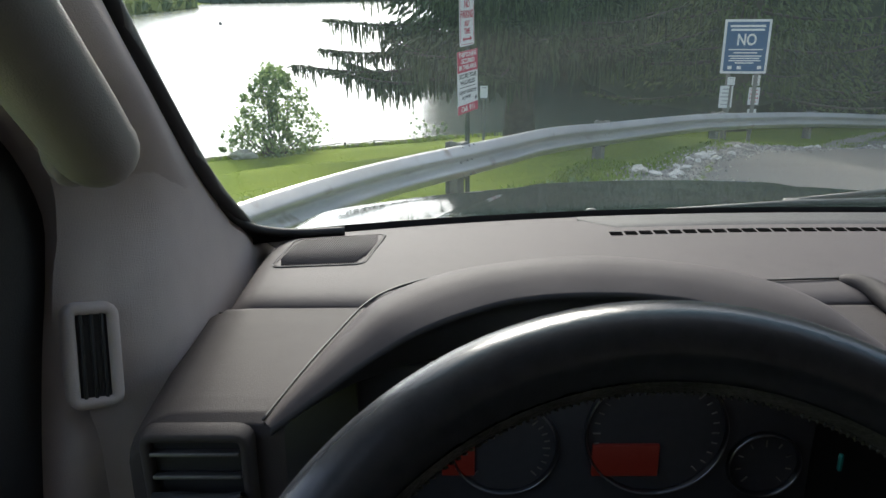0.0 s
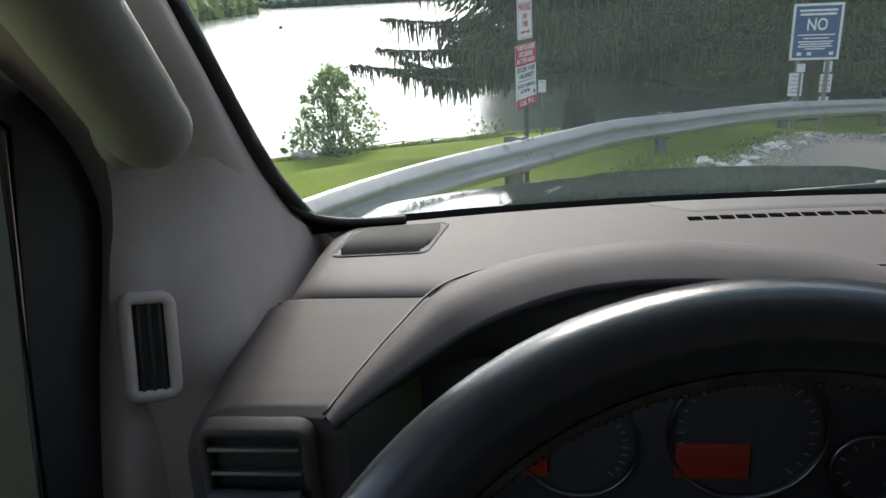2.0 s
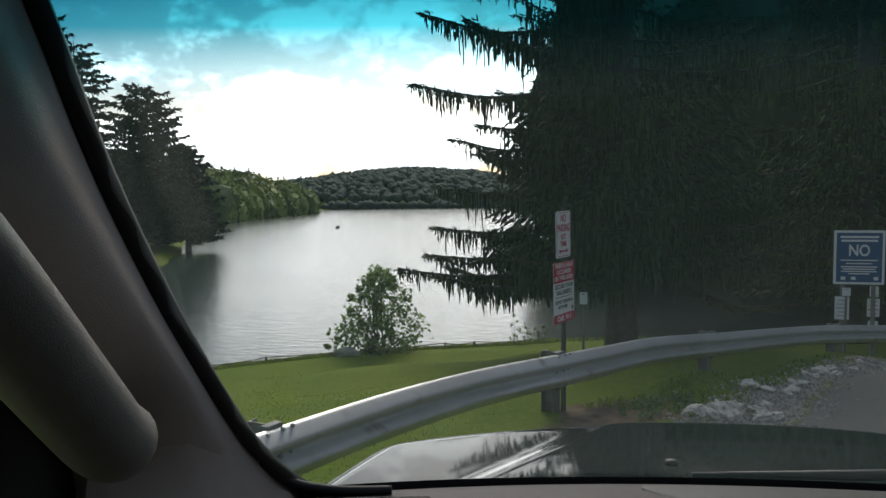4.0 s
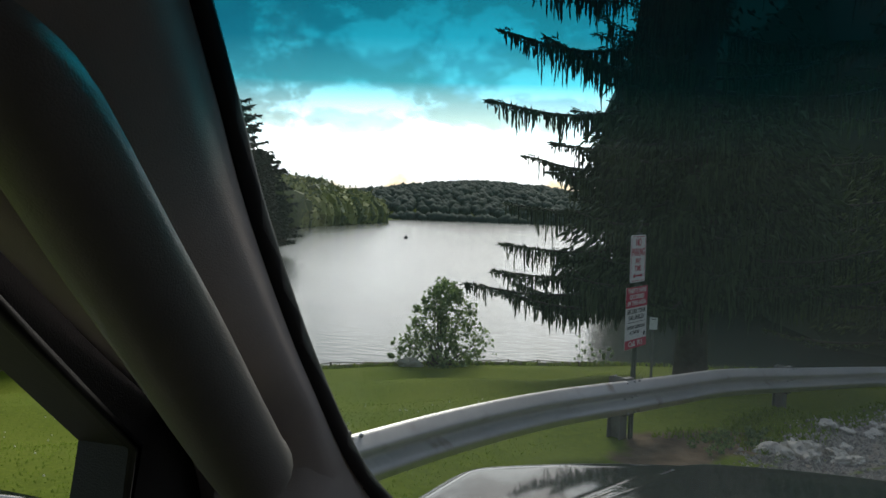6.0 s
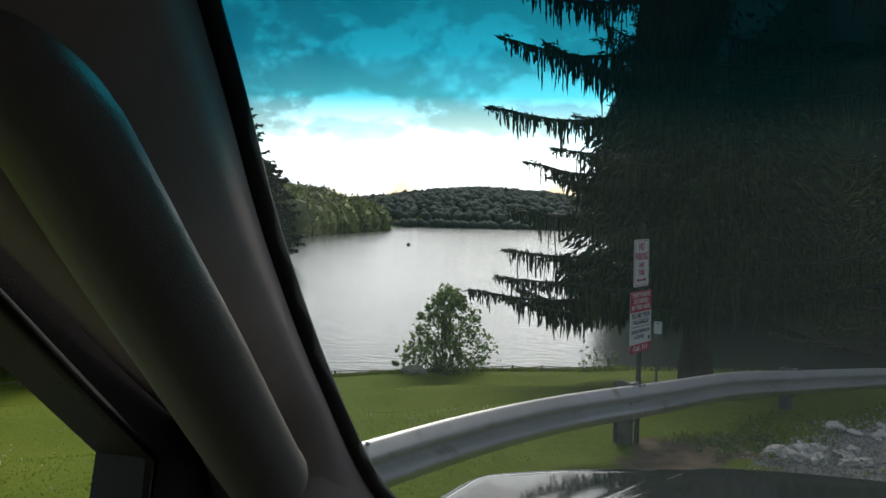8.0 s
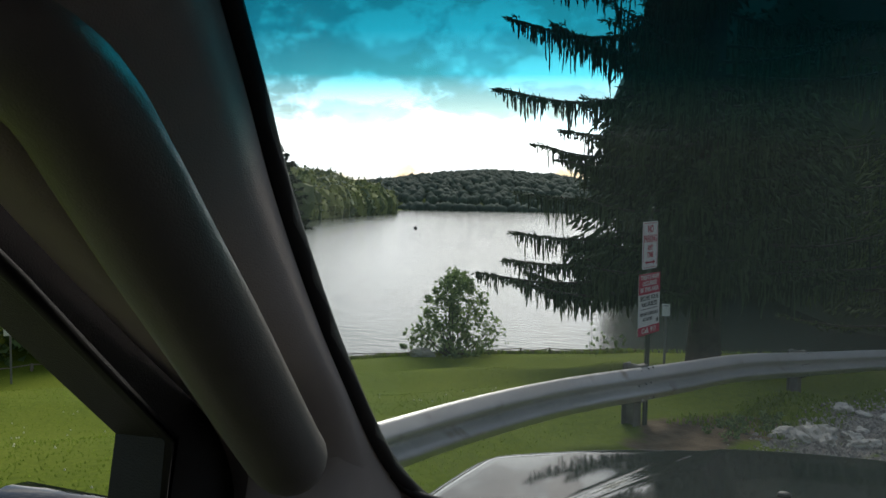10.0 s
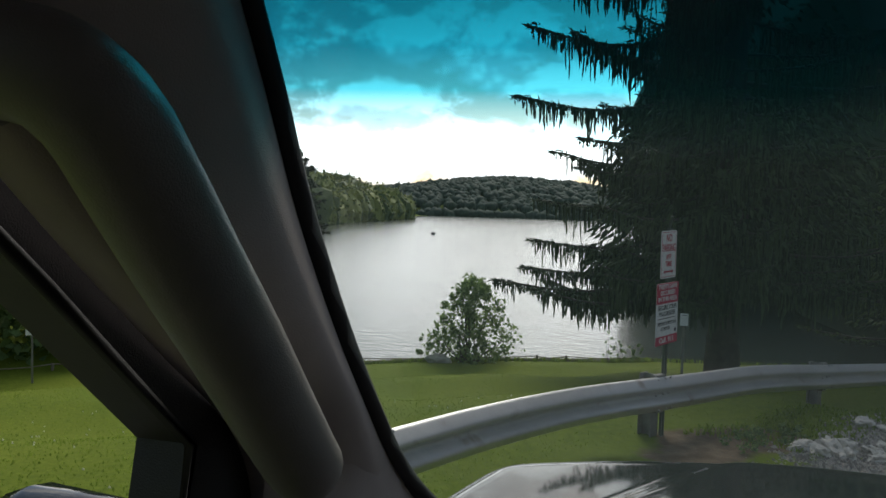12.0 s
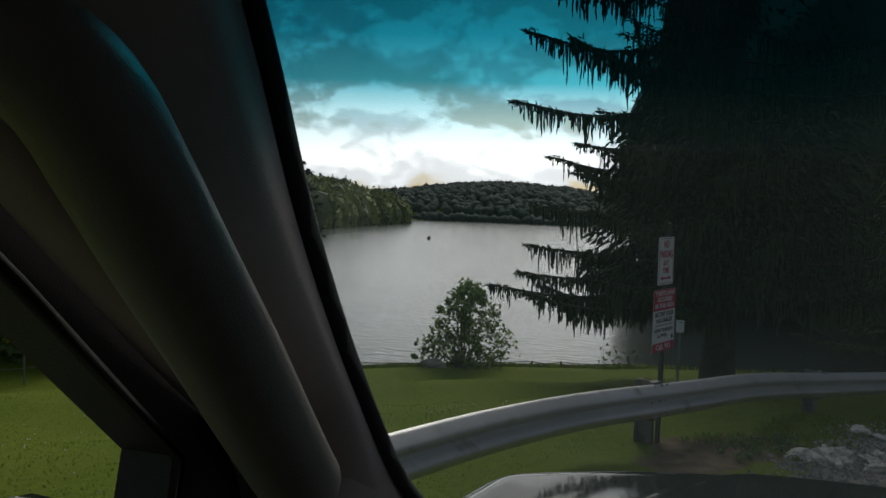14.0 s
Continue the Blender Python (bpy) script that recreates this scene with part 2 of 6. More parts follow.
def glass_mat():
    """Laminated windscreen: clear, with the blue-green shade band along its top edge."""
    m = bpy.data.materials.new("windscreen_glass")
    m.use_nodes = True
    N, L = m.node_tree.nodes, m.node_tree.links
    N.clear()
    out, tr, gl, mx = N.new("ShaderNodeOutputMaterial"), N.new("ShaderNodeBsdfTransparent"), N.new("ShaderNodeBsdfGlossy"), N.new("ShaderNodeMixShader")
    tc, sep, mr, ramp = N.new("ShaderNodeTexCoord"), N.new("ShaderNodeSeparateXYZ"), N.new("ShaderNodeMapRange"), N.new("ShaderNodeValToRGB")
    L.new(tc.outputs["Object"], sep.inputs[0]); L.new(sep.outputs[2], mr.inputs[0])
    mr.inputs[1].default_value, mr.inputs[2].default_value = BAND_LOW, BAND_HIGH
    L.new(mr.outputs[0], ramp.inputs[0])
    e = ramp.color_ramp.elements
    e[0].color, e[1].color = (0.90, 0.93, 0.92, 1), (0.001, 0.115, 0.165, 1)
    for at, tint in ((0.2, (0.52, 0.78, 0.83, 1)), (0.40, (0.055, 0.37, 0.46, 1)), (0.62, (0.009, 0.20, 0.28, 1))):
        stop = e.new(at); stop.color = tint
    L.new(ramp.outputs[0], tr.inputs[0])
    gl.inputs["Roughness"].default_value = 0.12
    mx.inputs[0].default_value = 0.15
    L.new(tr.outputs[0], mx.inputs[1]); L.new(gl.outputs[0], mx.inputs[2])
    # thin scattering film, tinted green, added to imitate veiling glare on the glass
    veil, film = N.new("ShaderNodeBsdfTranslucent"), N.new("ShaderNodeMixShader")
    veil_tint = N.new("ShaderNodeMix"); veil_tint.data_type, veil_tint.blend_type = "RGBA", "MULTIPLY"
    veil_tint.inputs[0].default_value, veil_tint.inputs[7].default_value = 1.0, (0.68, 1.0, 0.93, 1)
    L.new(ramp.outputs[0], veil_tint.inputs[6]); L.new(veil_tint.outputs[2], veil.inputs[0])
    veil_noise = N.new("ShaderNodeTexNoise"); veil_noise.inputs["Scale"].default_value, veil_noise.inputs["Detail"].default_value = 6, 5
    amount = N.new("ShaderNodeMapRange"); amount.inputs[3].default_value, amount.inputs[4].default_value = VEIL * 0.6, VEIL * 1.4
    L.new(tc.outputs["Object"], veil_noise.inputs[0]); L.new(veil_noise.outputs[0], amount.inputs[0]); L.new(amount.outputs[0], film.inputs[0])
    L.new(mx.outputs[0], film.inputs[1]); L.new(veil.outputs[0], film.inputs[2]); L.new(film.outputs[0], out.inputs[0])
    return m


VEIL = 0.0115
BAND_LOW, BAND_HIGH = 1.775, 1.90
M_GLASS = glass_mat()


def water_mat():
    m = bpy.data.materials.new("lake_water")
    m.use_nodes = True
    N, L = m.node_tree.nodes, m.node_tree.links
    b = N["Principled BSDF"]
    b.inputs["Base Color"].default_value = (0.035, 0.05, 0.045, 1)
    b.inputs["Roughness"].default_value, b.inputs["IOR"].default_value = 0.17, 1.33
    tc, mp = N.new("ShaderNodeTexCoord"), N.new("ShaderNodeMapping")
    mp.inputs["Scale"].default_value = (0.6, 1.5, 1)
    L.new(tc.outputs["Object"], mp.inputs[0])
    n1, n2 = N.new("ShaderNodeTexNoise"), N.new("ShaderNodeTexNoise")
    n1.inputs["Scale"].default_value, n1.inputs["Detail"].default_value = 2.2, 4
    n2.inputs["Scale"].default_value, n2.inputs["Detail"].default_value = 0.09, 3
    L.new(mp.outputs[0], n1.inputs[0]); L.new(mp.outputs[0], n2.inputs[0])
    bp = N.new("ShaderNodeBump"); bp.inputs["Distance"].default_value = 0.05
    mr = N.new("ShaderNodeMapRange"); mr.inputs[3].default_value, mr.inputs[4].default_value = 0.25, 0.6
    L.new(n2.outputs[0], mr.inputs[0]); L.new(mr.outputs[0], bp.inputs["Strength"])
    L.new(n1.outputs[0], bp.inputs["Height"]); L.new(bp.outputs[0], b.inputs["Normal"])
    return m


M_WATER = water_mat()


def ground_mat():
    """Mown grass, bare earth under the rail, gravel verge and asphalt, by place on the plan."""
    m = bpy.data.materials.new("ground")
    m.use_nodes = True
    N, L = m.node_tree.nodes, m.node_tree.links
    b = N["Principled BSDF"]
    b.inputs["Roughness"].default_value = 0.95
    b.inputs["Specular IOR Level"].default_value = 0.04
    tc = N.new("ShaderNodeTexCoord")

    def noise_tex(scale, detail=6):
        n = N.new("ShaderNodeTexNoise"); n.inputs["Scale"].default_value, n.inputs["Detail"].default_value = scale, detail
        L.new(tc.outputs["Object"], n.inputs[0])
        return n.outputs[0]

    def ramp(fac, p0, c0, p1, c1):
        r = N.new("ShaderNodeValToRGB")
        r.color_ramp.elements[0].position, r.color_ramp.elements[1].position = p0, p1
        r.color_ramp.elements[0].color, r.color_ramp.elements[1].color = (*c0, 1), (*c1, 1)
        L.new(fac, r.inputs[0])
        return r.outputs[0]

    def mix(fac, a, c):
        x = N.new("ShaderNodeMix"); x.data_type = "RGBA"
        L.new(fac, x.inputs[0]); L.new(a, x.inputs[6]); L.new(c, x.inputs[7])
        return x.outputs[2]

    grass = mix(ramp(noise_tex(0.45), 0.4, (0, 0, 0), 0.6, (1, 1, 1)), ramp(noise_tex(14), 0.3, (0.070, 0.105, 0.013), 0.7, (0.118, 0.160, 0.020)), ramp(noise_tex(25), 0.3, (0.085, 0.118, 0.013), 0.7, (0.138, 0.175, 0.023)))
    earth = ramp(noise_tex(6), 0.3, (0.09, 0.065, 0.045), 0.7, (0.19, 0.145, 0.10))
    stone = ramp(noise_tex(40), 0.3, (0.15, 0.13, 0.11), 0.7, (0.34, 0.31, 0.27))
    tar = ramp(noise_tex(60), 0.3, (0.115, 0.108, 0.098), 0.7, (0.215, 0.203, 0.185))
    va = N.new("ShaderNodeVertexColor"); va.layer_name = "cover"
    sep = N.new("ShaderNodeSeparateColor"); L.new(va.outputs[0], sep.inputs[0])

    def rough_edge(s, sc):
        a = N.new("ShaderNodeMath"); a.operation = "MULTIPLY_ADD"; a.inputs[1].default_value, a.inputs[2].default_value = 0.9, -0.45
        L.new(noise_tex(sc), a.inputs[0])
        c = N.new("ShaderNodeMath"); c.operation = "ADD"; L.new(a.outputs[0], c.inputs[0]); L.new(s, c.inputs[1])
        return ramp(c.outputs[0], 0.42, (0, 0, 0), 0.58, (1, 1, 1))

    col = mix(rough_edge(sep.outputs[0], 2.2), grass, earth)
    col = mix(rough_edge(sep.outputs[1], 4.0), col, stone)
    col = mix(rough_edge(sep.outputs[2], 3.0), col, tar)
    L.new(col, b.inputs["Base Color"])
    bp = N.new("ShaderNodeBump"); bp.inputs["Strength"].default_value, bp.inputs["Distance"].default_value = 0.6, 0.02
    L.new(noise_tex(30), bp.inputs["Height"]); L.new(bp.outputs[0], b.inputs["Normal"])
    return m


M_GROUND = ground_mat()


# ---- mesh helpers ----
def mesh_ob(name, verts, faces, material, smooth=False):
    me = bpy.data.meshes.new(name)
    me.from_pydata([tuple(v) for v in verts], [], faces)
    me.materials.append(material)
    me.update()
    if smooth:
        me.polygons.foreach_set("use_smooth", [True] * len(me.polygons))
    return new(name, me)


def part(name, bm, material, parent, label="", smooth=True, m=None):
    """One mesh object from a bmesh, under a thing or a part."""
    me = bpy.data.meshes.new(name)
    bmesh.ops.recalc_face_normals(bm, faces=bm.faces)
    bm.to_mesh(me)
    bm.free()
    me.materials.append(material)
    me.polygons.foreach_set("use_smooth", [smooth] * len(me.polygons))
    ob = new(name, me)
    if m is not None:
        ob.matrix_world = m
    if parent is not None:
        ob.parent = parent
    if label:
        tagged(ob, label)
    return ob


def thing(name, x, y, z, label, category, group="", kind=""):
    ob = new(name)
    ob.location = (x, y, z)
    ob.empty_display_size = 0.1
    return tagged(ob, label, category, group, kind)


def under(child, top):
    """Parent a mesh that was built in world coordinates to a thing standing elsewhere."""
    child.parent = top
    child.matrix_parent_inverse = Matrix.LocRotScale(top.location, top.rotation_euler, top.scale).inverted()
    return child


def box(bm, x0, x1, y0, y1, z0, z1, bevel=0.0, m=None):
    r = bmesh.ops.create_cube(bm, size=1.0)
    vs = r["verts"]
    bmesh.ops.scale(bm, vec=(x1 - x0, y1 - y0, z1 - z0), verts=vs)
    bmesh.ops.translate(bm, vec=((x0 + x1) / 2, (y0 + y1) / 2, (z0 + z1) / 2), verts=vs)
    if bevel:
        es = list({e for v in vs for e in v.link_edges})
        r = bmesh.ops.bevel(bm, geom=es, offset=bevel, segments=2, profile=0.5, affect="EDGES")
        vs = list({v for f in r["faces"] for v in f.verts} | {v for v in vs if v.is_valid})
    if m is not None:
        bmesh.ops.transform(bm, matrix=m, verts=[v for v in vs if v.is_valid])
    return bm


def rounded(x0, x1, y0, y1, z0, z1, bevel=0.004, m=None):
    bm = bmesh.new()
    return box(bm, x0, x1, y0, y1, z0, z1, bevel, m)


def grid(bm, rows, close=False):
    """Skin over rows of points, all equally long."""
    vs = [[bm.verts.new(p) for p in row] for row in rows]
    n = len(vs[0])
    for a, b in zip(vs, vs[1:]):
        for i in range(n if close else n - 1):
            bm.faces.new((a[i], a[(i + 1) % n], b[(i + 1) % n], b[i]))
    return bm


def spline(points, count):
    """Evenly counted points on a smooth curve through a few points."""
    p = [Vector(q) for q in points]
    out = []
    for k in range(count):
        s = k / (count - 1) * (len(p) - 1)
        i = min(int(s), len(p) - 2)
        f = s - i
        a, b, c, d = p[max(i - 1, 0)], p[i], p[i + 1], p[min(i + 2, len(p) - 1)]
        out.append(0.5 * ((2 * b) + (c - a) * f + (2 * a - 5 * b + 4 * c - d) * f * f + (3 * b - a - 3 * c + d) * f ** 3))
    return out


def tube(bm, points, radii, sides=10, squash=1.0):
    """A tube along points, with a radius at each, closed at the ends."""
    pts = [Vector(p) for p in points]
    ref = Vector((0, 0, 1))
    rows = []
    for i, p in enumerate(pts):
        d = (pts[min(i + 1, len(pts) - 1)] - pts[max(i - 1, 0)]).normalized()
        side = d.cross(ref)
        if side.length < 1e-3:
            side = d.cross(Vector((1, 0, 0)))
        side.normalize()
        up = side.cross(d)
        r = radii[i] if isinstance(radii, (list, tuple)) else radii
        rows.append([p + r * (math.cos(a) * side + squash * math.sin(a) * up) for a in (2 * math.pi * k / sides for k in range(sides))])
    grid(bm, rows, close=True)
    bm.verts.ensure_lookup_table()
    n = len(bm.verts)
    bm.faces.new([bm.verts[n - sides * len(rows) + k] for k in range(sides)])
    bm.faces.new([bm.verts[n - sides + k] for k in reversed(range(sides))])
    return bm


def rod(points, radii, sides=10, squash=1.0):
    return tube(bmesh.new(), points, radii, sides, squash)


# ---- ground and lake ----
LAKE_Z = -2.74
SHORE = [(-9.6, 16.0), (-7.9, 17.45), (-6.1, 18.75), (-3.6, 19.95), (-1.1, 20.85), (0.2, 21.5), (6, 22.8), (14, 24.5), (17, 28), (12, 34), (6.5, 42), (5, 58), (3.5, 75), (4, 95), (12, 150), (10, 230), (-5, 325),
         (-50, 318), (-100, 310), (-77, 230), (-74, 200), (-70, 160), (-62, 120), (-46, 88), (-31, 56), (-22, 34), (-14, 20)]
SH = np.array(SHORE, float)


def shore_distance(x, y):
    """Signed distance to the lake's edge, negative on the water."""
    a, b = SH, np.roll(SH, -1, 0)
    px = np.stack([x, y], -1)[..., None, :]
    ab = b - a
    t = np.clip(((px - a) * ab).sum(-1) / (ab * ab).sum(-1), 0, 1)
    d = np.sqrt((((a + t[..., None] * ab) - px) ** 2).sum(-1).min(-1))
    cross = ((a[:, 1] > px[..., 1]) != (b[:, 1] > px[..., 1])) & (px[..., 0] < (b[:, 0] - a[:, 0]) * (px[..., 1] - a[:, 1]) / (b[:, 1] - a[:, 1] + 1e-12) + a[:, 0])
    return np.where(cross.sum(-1) % 2 == 1, -d, d)


# the rail's top edge, from the near end to the boat ramp
RAIL = [(-2.0, -0.6, 0.72), (-1.85, 0.9, 0.64), (-1.6, 1.9, 0.57), (-1.29, 2.81, 0.51), (-0.98, 3.68, 0.45), (-0.67, 4.43, 0.39), (-0.33, 5.18, 0.32), (0.2, 5.99, 0.26), (0.64, 6.70, 0.2),
        (1.30, 7.84, 0.09), (2.29, 9.36, -0.12), (3.71, 11.26, -0.36), (5.04, 12.69, -0.55), (7.8, 14.9, -0.91), (10.9, 17.0, -1.34), (15.0, 19.4, -1.86)]
RAIL_H = 0.56
CONTROL = np.array([(x, y, z - RAIL_H) for x, y, z in RAIL[1:15:2]] + [(0.6, 0.0, -0.02), (0.6, -6, 0.05), (3, 4, -0.2), (4.5, 9, -0.75), (8, 11, -1.15), (12, 6, -0.9), (16, 14, -1.9),
                   (1.65, 16.0, -1.55), (-3, 12, -1.55), (-5, 16.5, -2.42), (-2, 17.8, -2.40), (-8, 14.5, -2.32), (-6, 8, -1.1), (-12, 12, -2.2), (-14, 4, -1.2), (-4, 0, -0.25), (-20, -5, -0.6), (25, -5, 0.0), (0, -30, 0.6), (7, 19, -2.1)])


def height(x, y):
    x, y = np.asarray(x, float), np.asarray(y, float)
    d2 = (x[..., None] - CONTROL[:, 0]) ** 2 + (y[..., None] - CONTROL[:, 1]) ** 2 + 0.15
    w = 1 / d2 ** 1.5
    near = (w * CONTROL[:, 2]).sum(-1) / w.sum(-1)
    s = shore_distance(x, y)
    r = np.hypot(x, y)
    bank = LAKE_Z + 0.10 + 0.14 * np.clip(s, 0, 60) ** 1.1
    near = np.minimum(near, bank)
    hill = 17 * np.exp(-((x + 90) / 95) ** 2 - ((y - 470) / 110) ** 2) + 3 * np.exp(-((x + 160) / 60) ** 2 - ((y - 210) / 70) ** 2)
    far = LAKE_Z + 0.3 + np.clip(s, 0, 40) * 0.06 + hill * np.clip(s / 60, 0, 1)
    k = np.clip((r - 30) / 20, 0, 1)
    land = near * (1 - k) + far * k
    bed = LAKE_Z - 0.12 + np.maximum(s, -12) * 0.25
    return np.where(s > 0, land, bed)


def build_ground():
    radii = np.concatenate([np.linspace(0.0, 24, 110)[1:], np.geomspace(24.5, 2600, 70)])
    az = np.linspace(0, 2 * np.pi, 301)[:-1]
    R, A = np.meshgrid(radii, az, indexing="ij")
    X, Y = 0.6 + R * np.sin(A), 1.0 + R * np.cos(A)
    Z = height(X, Y)
    n = len(az)
    verts = [(0.6, 1.0, float(height(0.6, 1.0)))] + list(zip(X.ravel().tolist(), Y.ravel().tolist(), Z.ravel().tolist()))
    faces = [(0, 1 + (i + 1) % n, 1 + i) for i in range(n)]
    for j in range(len(radii) - 1):
        a = 1 + j * n
        faces += [(a + i, a + (i + 1) % n, a + n + (i + 1) % n, a + n + i) for i in range(n)]
    ob = mesh_ob("ground", verts, faces, M_GROUND, smooth=True)
    V = np.array(verts)
    rail = np.array(spline(RAIL, 80))
    side = np.full(len(V), 1e9)
    lot = np.zeros(len(V))
    for p, q in zip(rail[:-1], rail[1:]):
        d = np.hypot(V[:, 0] - p[0], V[:, 1] - p[1])
        t = (q - p)[:2] / np.linalg.norm((q - p)[:2])
        s = (V[:, 0] - p[0]) * t[1] - (V[:, 1] - p[1]) * t[0]      # positive on the car's side
        near = d < side
        lot = np.where(near, s, lot)
        side = np.minimum(side, d)
    strip = np.interp(V[:, 1], (0.0, 4.0, 6.5, 8.2, 11.0, 30.0), (1.1, 1.3, 1.75, 1.4, 0.85, 0.85))
    smooth = lambda e0, e1, v: np.clip((v - e0) / (e1 - e0), 0, 1)
    on_rail = np.clip(1 - np.abs(V[:, 0] - 2) / 60, 0, 1) * (V[:, 1] < 30)
    earth = np.clip(1 - np.abs(lot - 0.40) / 0.75, 0, 1) * 1.25 * on_rail * smooth(4.5, 6.5, V[:, 1] + V[:, 0]) * (1 - 0.75 * smooth(6.6, 7.6, V[:, 1]))
    stone = np.clip(1 - np.abs(lot - strip + 0.25) / 0.45, 0, 1) * (lot > 0) * on_rail
    tar = smooth(-0.15, 0.15, lot - strip) * on_rail * (np.hypot(V[:, 0], V[:, 1]) < 40)
    beach = np.clip(1 - np.abs(shore_distance(V[:, 0], V[:, 1]) - 0.05) / 0.35, 0, 1) * 0.8
    cover = np.stack([np.maximum(earth, beach), stone, tar, np.ones(len(V))], -1).astype(np.float32)
    at = ob.data.color_attributes.new("cover", "FLOAT_COLOR", "POINT")
    at.data.foreach_set("color", cover.ravel())
    return tagged(ob, "mown grass bank sloping to a lake, with an asphalt lot and gravel verge", "ground", kind="structure")


build_ground()


def build_lake():
    bm = bmesh.new()
    vs = [bm.verts.new((x, y, LAKE_Z)) for x, y in ((-700, 8), (700, 8), (700, 900), (-700, 900))]
    bm.faces.new(vs)
    me = bpy.data.meshes.new("water")
    bm.to_mesh(me); bm.free()
    me.materials.append(M_WATER)
    tagged(new("water", me), "calm grey lake with fine ripples mirroring the bright sky", "lake", kind="structure")


build_lake()

# ---- the car that the camera sits in ----
XC = 0.60                                           # the car's middle
car = thing("car", XC, -1.0, 0.0, "dark green sport utility vehicle with a beige-grey cabin, parked", "car")


def cpart(name, bm, material, parent=None, label="", smooth=True):
    """A part of the car, from a bmesh in world coordinates."""
    ob = part(name, bm, material, None, label, smooth)
    top = parent or car
    ob.parent = top
    ob.matrix_parent_inverse = Matrix.Translation((-XC, 1.0, 0.0))
    if parent is not None:
        ob.matrix_parent_inverse = Matrix.Identity(4)
    return ob


def base_y(x):
    """Where the windscreen meets the dashboard."""
    u = (x - XC) / 0.75
    return 0.235 - 0.115 * abs(u) ** 2.2


DASH_Z = 1.315
COWL_X = 0.262


def mirror(points):
    return points + [(2 * COWL_X - x, y, z) for x, y, z in reversed(points[:-1])]


SEAM = mirror([(-0.044, -0.281, 1.284), (-0.023, -0.222, 1.295), (0.0, -0.151, 1.3015), (0.03, -0.078, 1.309), (0.078, -0.042, 1.3155), (0.137, -0.019, 1.318), (0.204, -0.006, 1.322), (0.262, -0.004, 1.325)])
LIP = mirror([(-0.036, -0.287, 1.281), (0.0, -0.262, 1.299), (0.05, -0.224, 1.320), (0.096, -0.197, 1.335), (0.159, -0.169, 1.345), (0.205, -0.160, 1.349), (0.235, -0.157, 1.350), (0.262, -0.156, 1.350)])


def build_dashboard():
    rows = []
    for x in [-0.139, -0.137, -0.130, -0.118, -0.10, -0.07, -0.03] + [0.02 + 0.05 * i for i in range(26)] + [1.30, 1.33]:
        drop = 0.0
        if x < -0.10:
            drop = 0.030 * ((-0.10 - x) / 0.039) ** 2
        yb = base_y(x)
        z = DASH_Z - drop
        e = -0.087 + 0.05 * max(0, x - 0.1) * 0.12
        rows.append([(x, yb + 0.06, z - 0.03), (x, yb + 0.01, z - 0.006), (x, yb - 0.03, z), (x, 0.04, z + 0.001), (x, e + 0.065, z), (x, e + 0.04, z - 0.0006), (x, e + 0.022, z - 0.0025), (x, e + 0.01, z - 0.0055), (x, e + 0.003, z - 0.0098),
                     (x, e, z - 0.0125), (x, e + 0.0015, z - 0.0155)])
    top = cpart("dashboard", grid(bmesh.new(), rows), M_DASH, None, "warm grey grained vinyl dashboard top")
    # lower panel, from the seam under the pad to the face with the air vent
    rows = []
    for x in [-0.165, -0.163, -0.157, -0.147, -0.13, -0.10] + [-0.08 + 0.006 * i for i in range(121)] + [0.70 + 0.08 * i for i in range(9)]:
        drop = 0.026 * max(0.0, (-0.118 - x) / 0.047) ** 2
        z0 = 1.3035 - drop
        rows.append([(x, -0.078, z0 - 0.006), (x, -0.086, z0), (x, -0.12, z0 - 0.002), (x, -0.17, z0 - 0.0065), (x, -0.22, z0 - 0.0115), (x, -0.25, z0 - 0.0150), (x, -0.268, z0 - 0.018), (x, -0.279, z0 - 0.024), (x, -0.2835, z0 - 0.033),
                     (x, -0.2855, z0 - 0.06), (x, -0.287, z0 - 0.12), (x, -0.285, z0 - 0.2), (x, -0.26, z0 - 0.4)])
    rows = [[Vector(a).lerp(Vector(b), k / 6) for a, b in zip(r, r[1:]) for k in range(6)] + [Vector(r[-1])] for r in rows]
    low = bmesh.new()
    grid(low, rows)
    # leave room for the instrument cowl
    edge = spline(SEAM, 200)

    def inside(c):
        x = COWL_X - abs(c.x - COWL_X)
        y = c.y if c.y > -0.272 else -0.272
        p = min((q for q in edge if q.x <= COWL_X), key=lambda q: abs(q.y - y))
        return x > p.x + 0.012
    cut = [f for f in low.faces if inside(f.calc_center_median()) and f.calc_center_median().y < -0.005]
    bmesh.ops.delete(low, geom=cut, context="FACES")
    other = low.copy()
    bmesh.ops.delete(low, geom=[f for f in low.faces if f.calc_center_median().x > COWL_X], context="FACES")
    bmesh.ops.delete(other, geom=[f for f in other.faces if f.calc_center_median().x <= COWL_X], context="FACES")
    cpart("lower_panel", low, M_DASH_LOW, None, "grained lower dashboard panel")
    cpart("centre_panel", other, M_DASH_LOW, None, "grained panel beside the centre stack")
    return top




dash = build_dashboard()


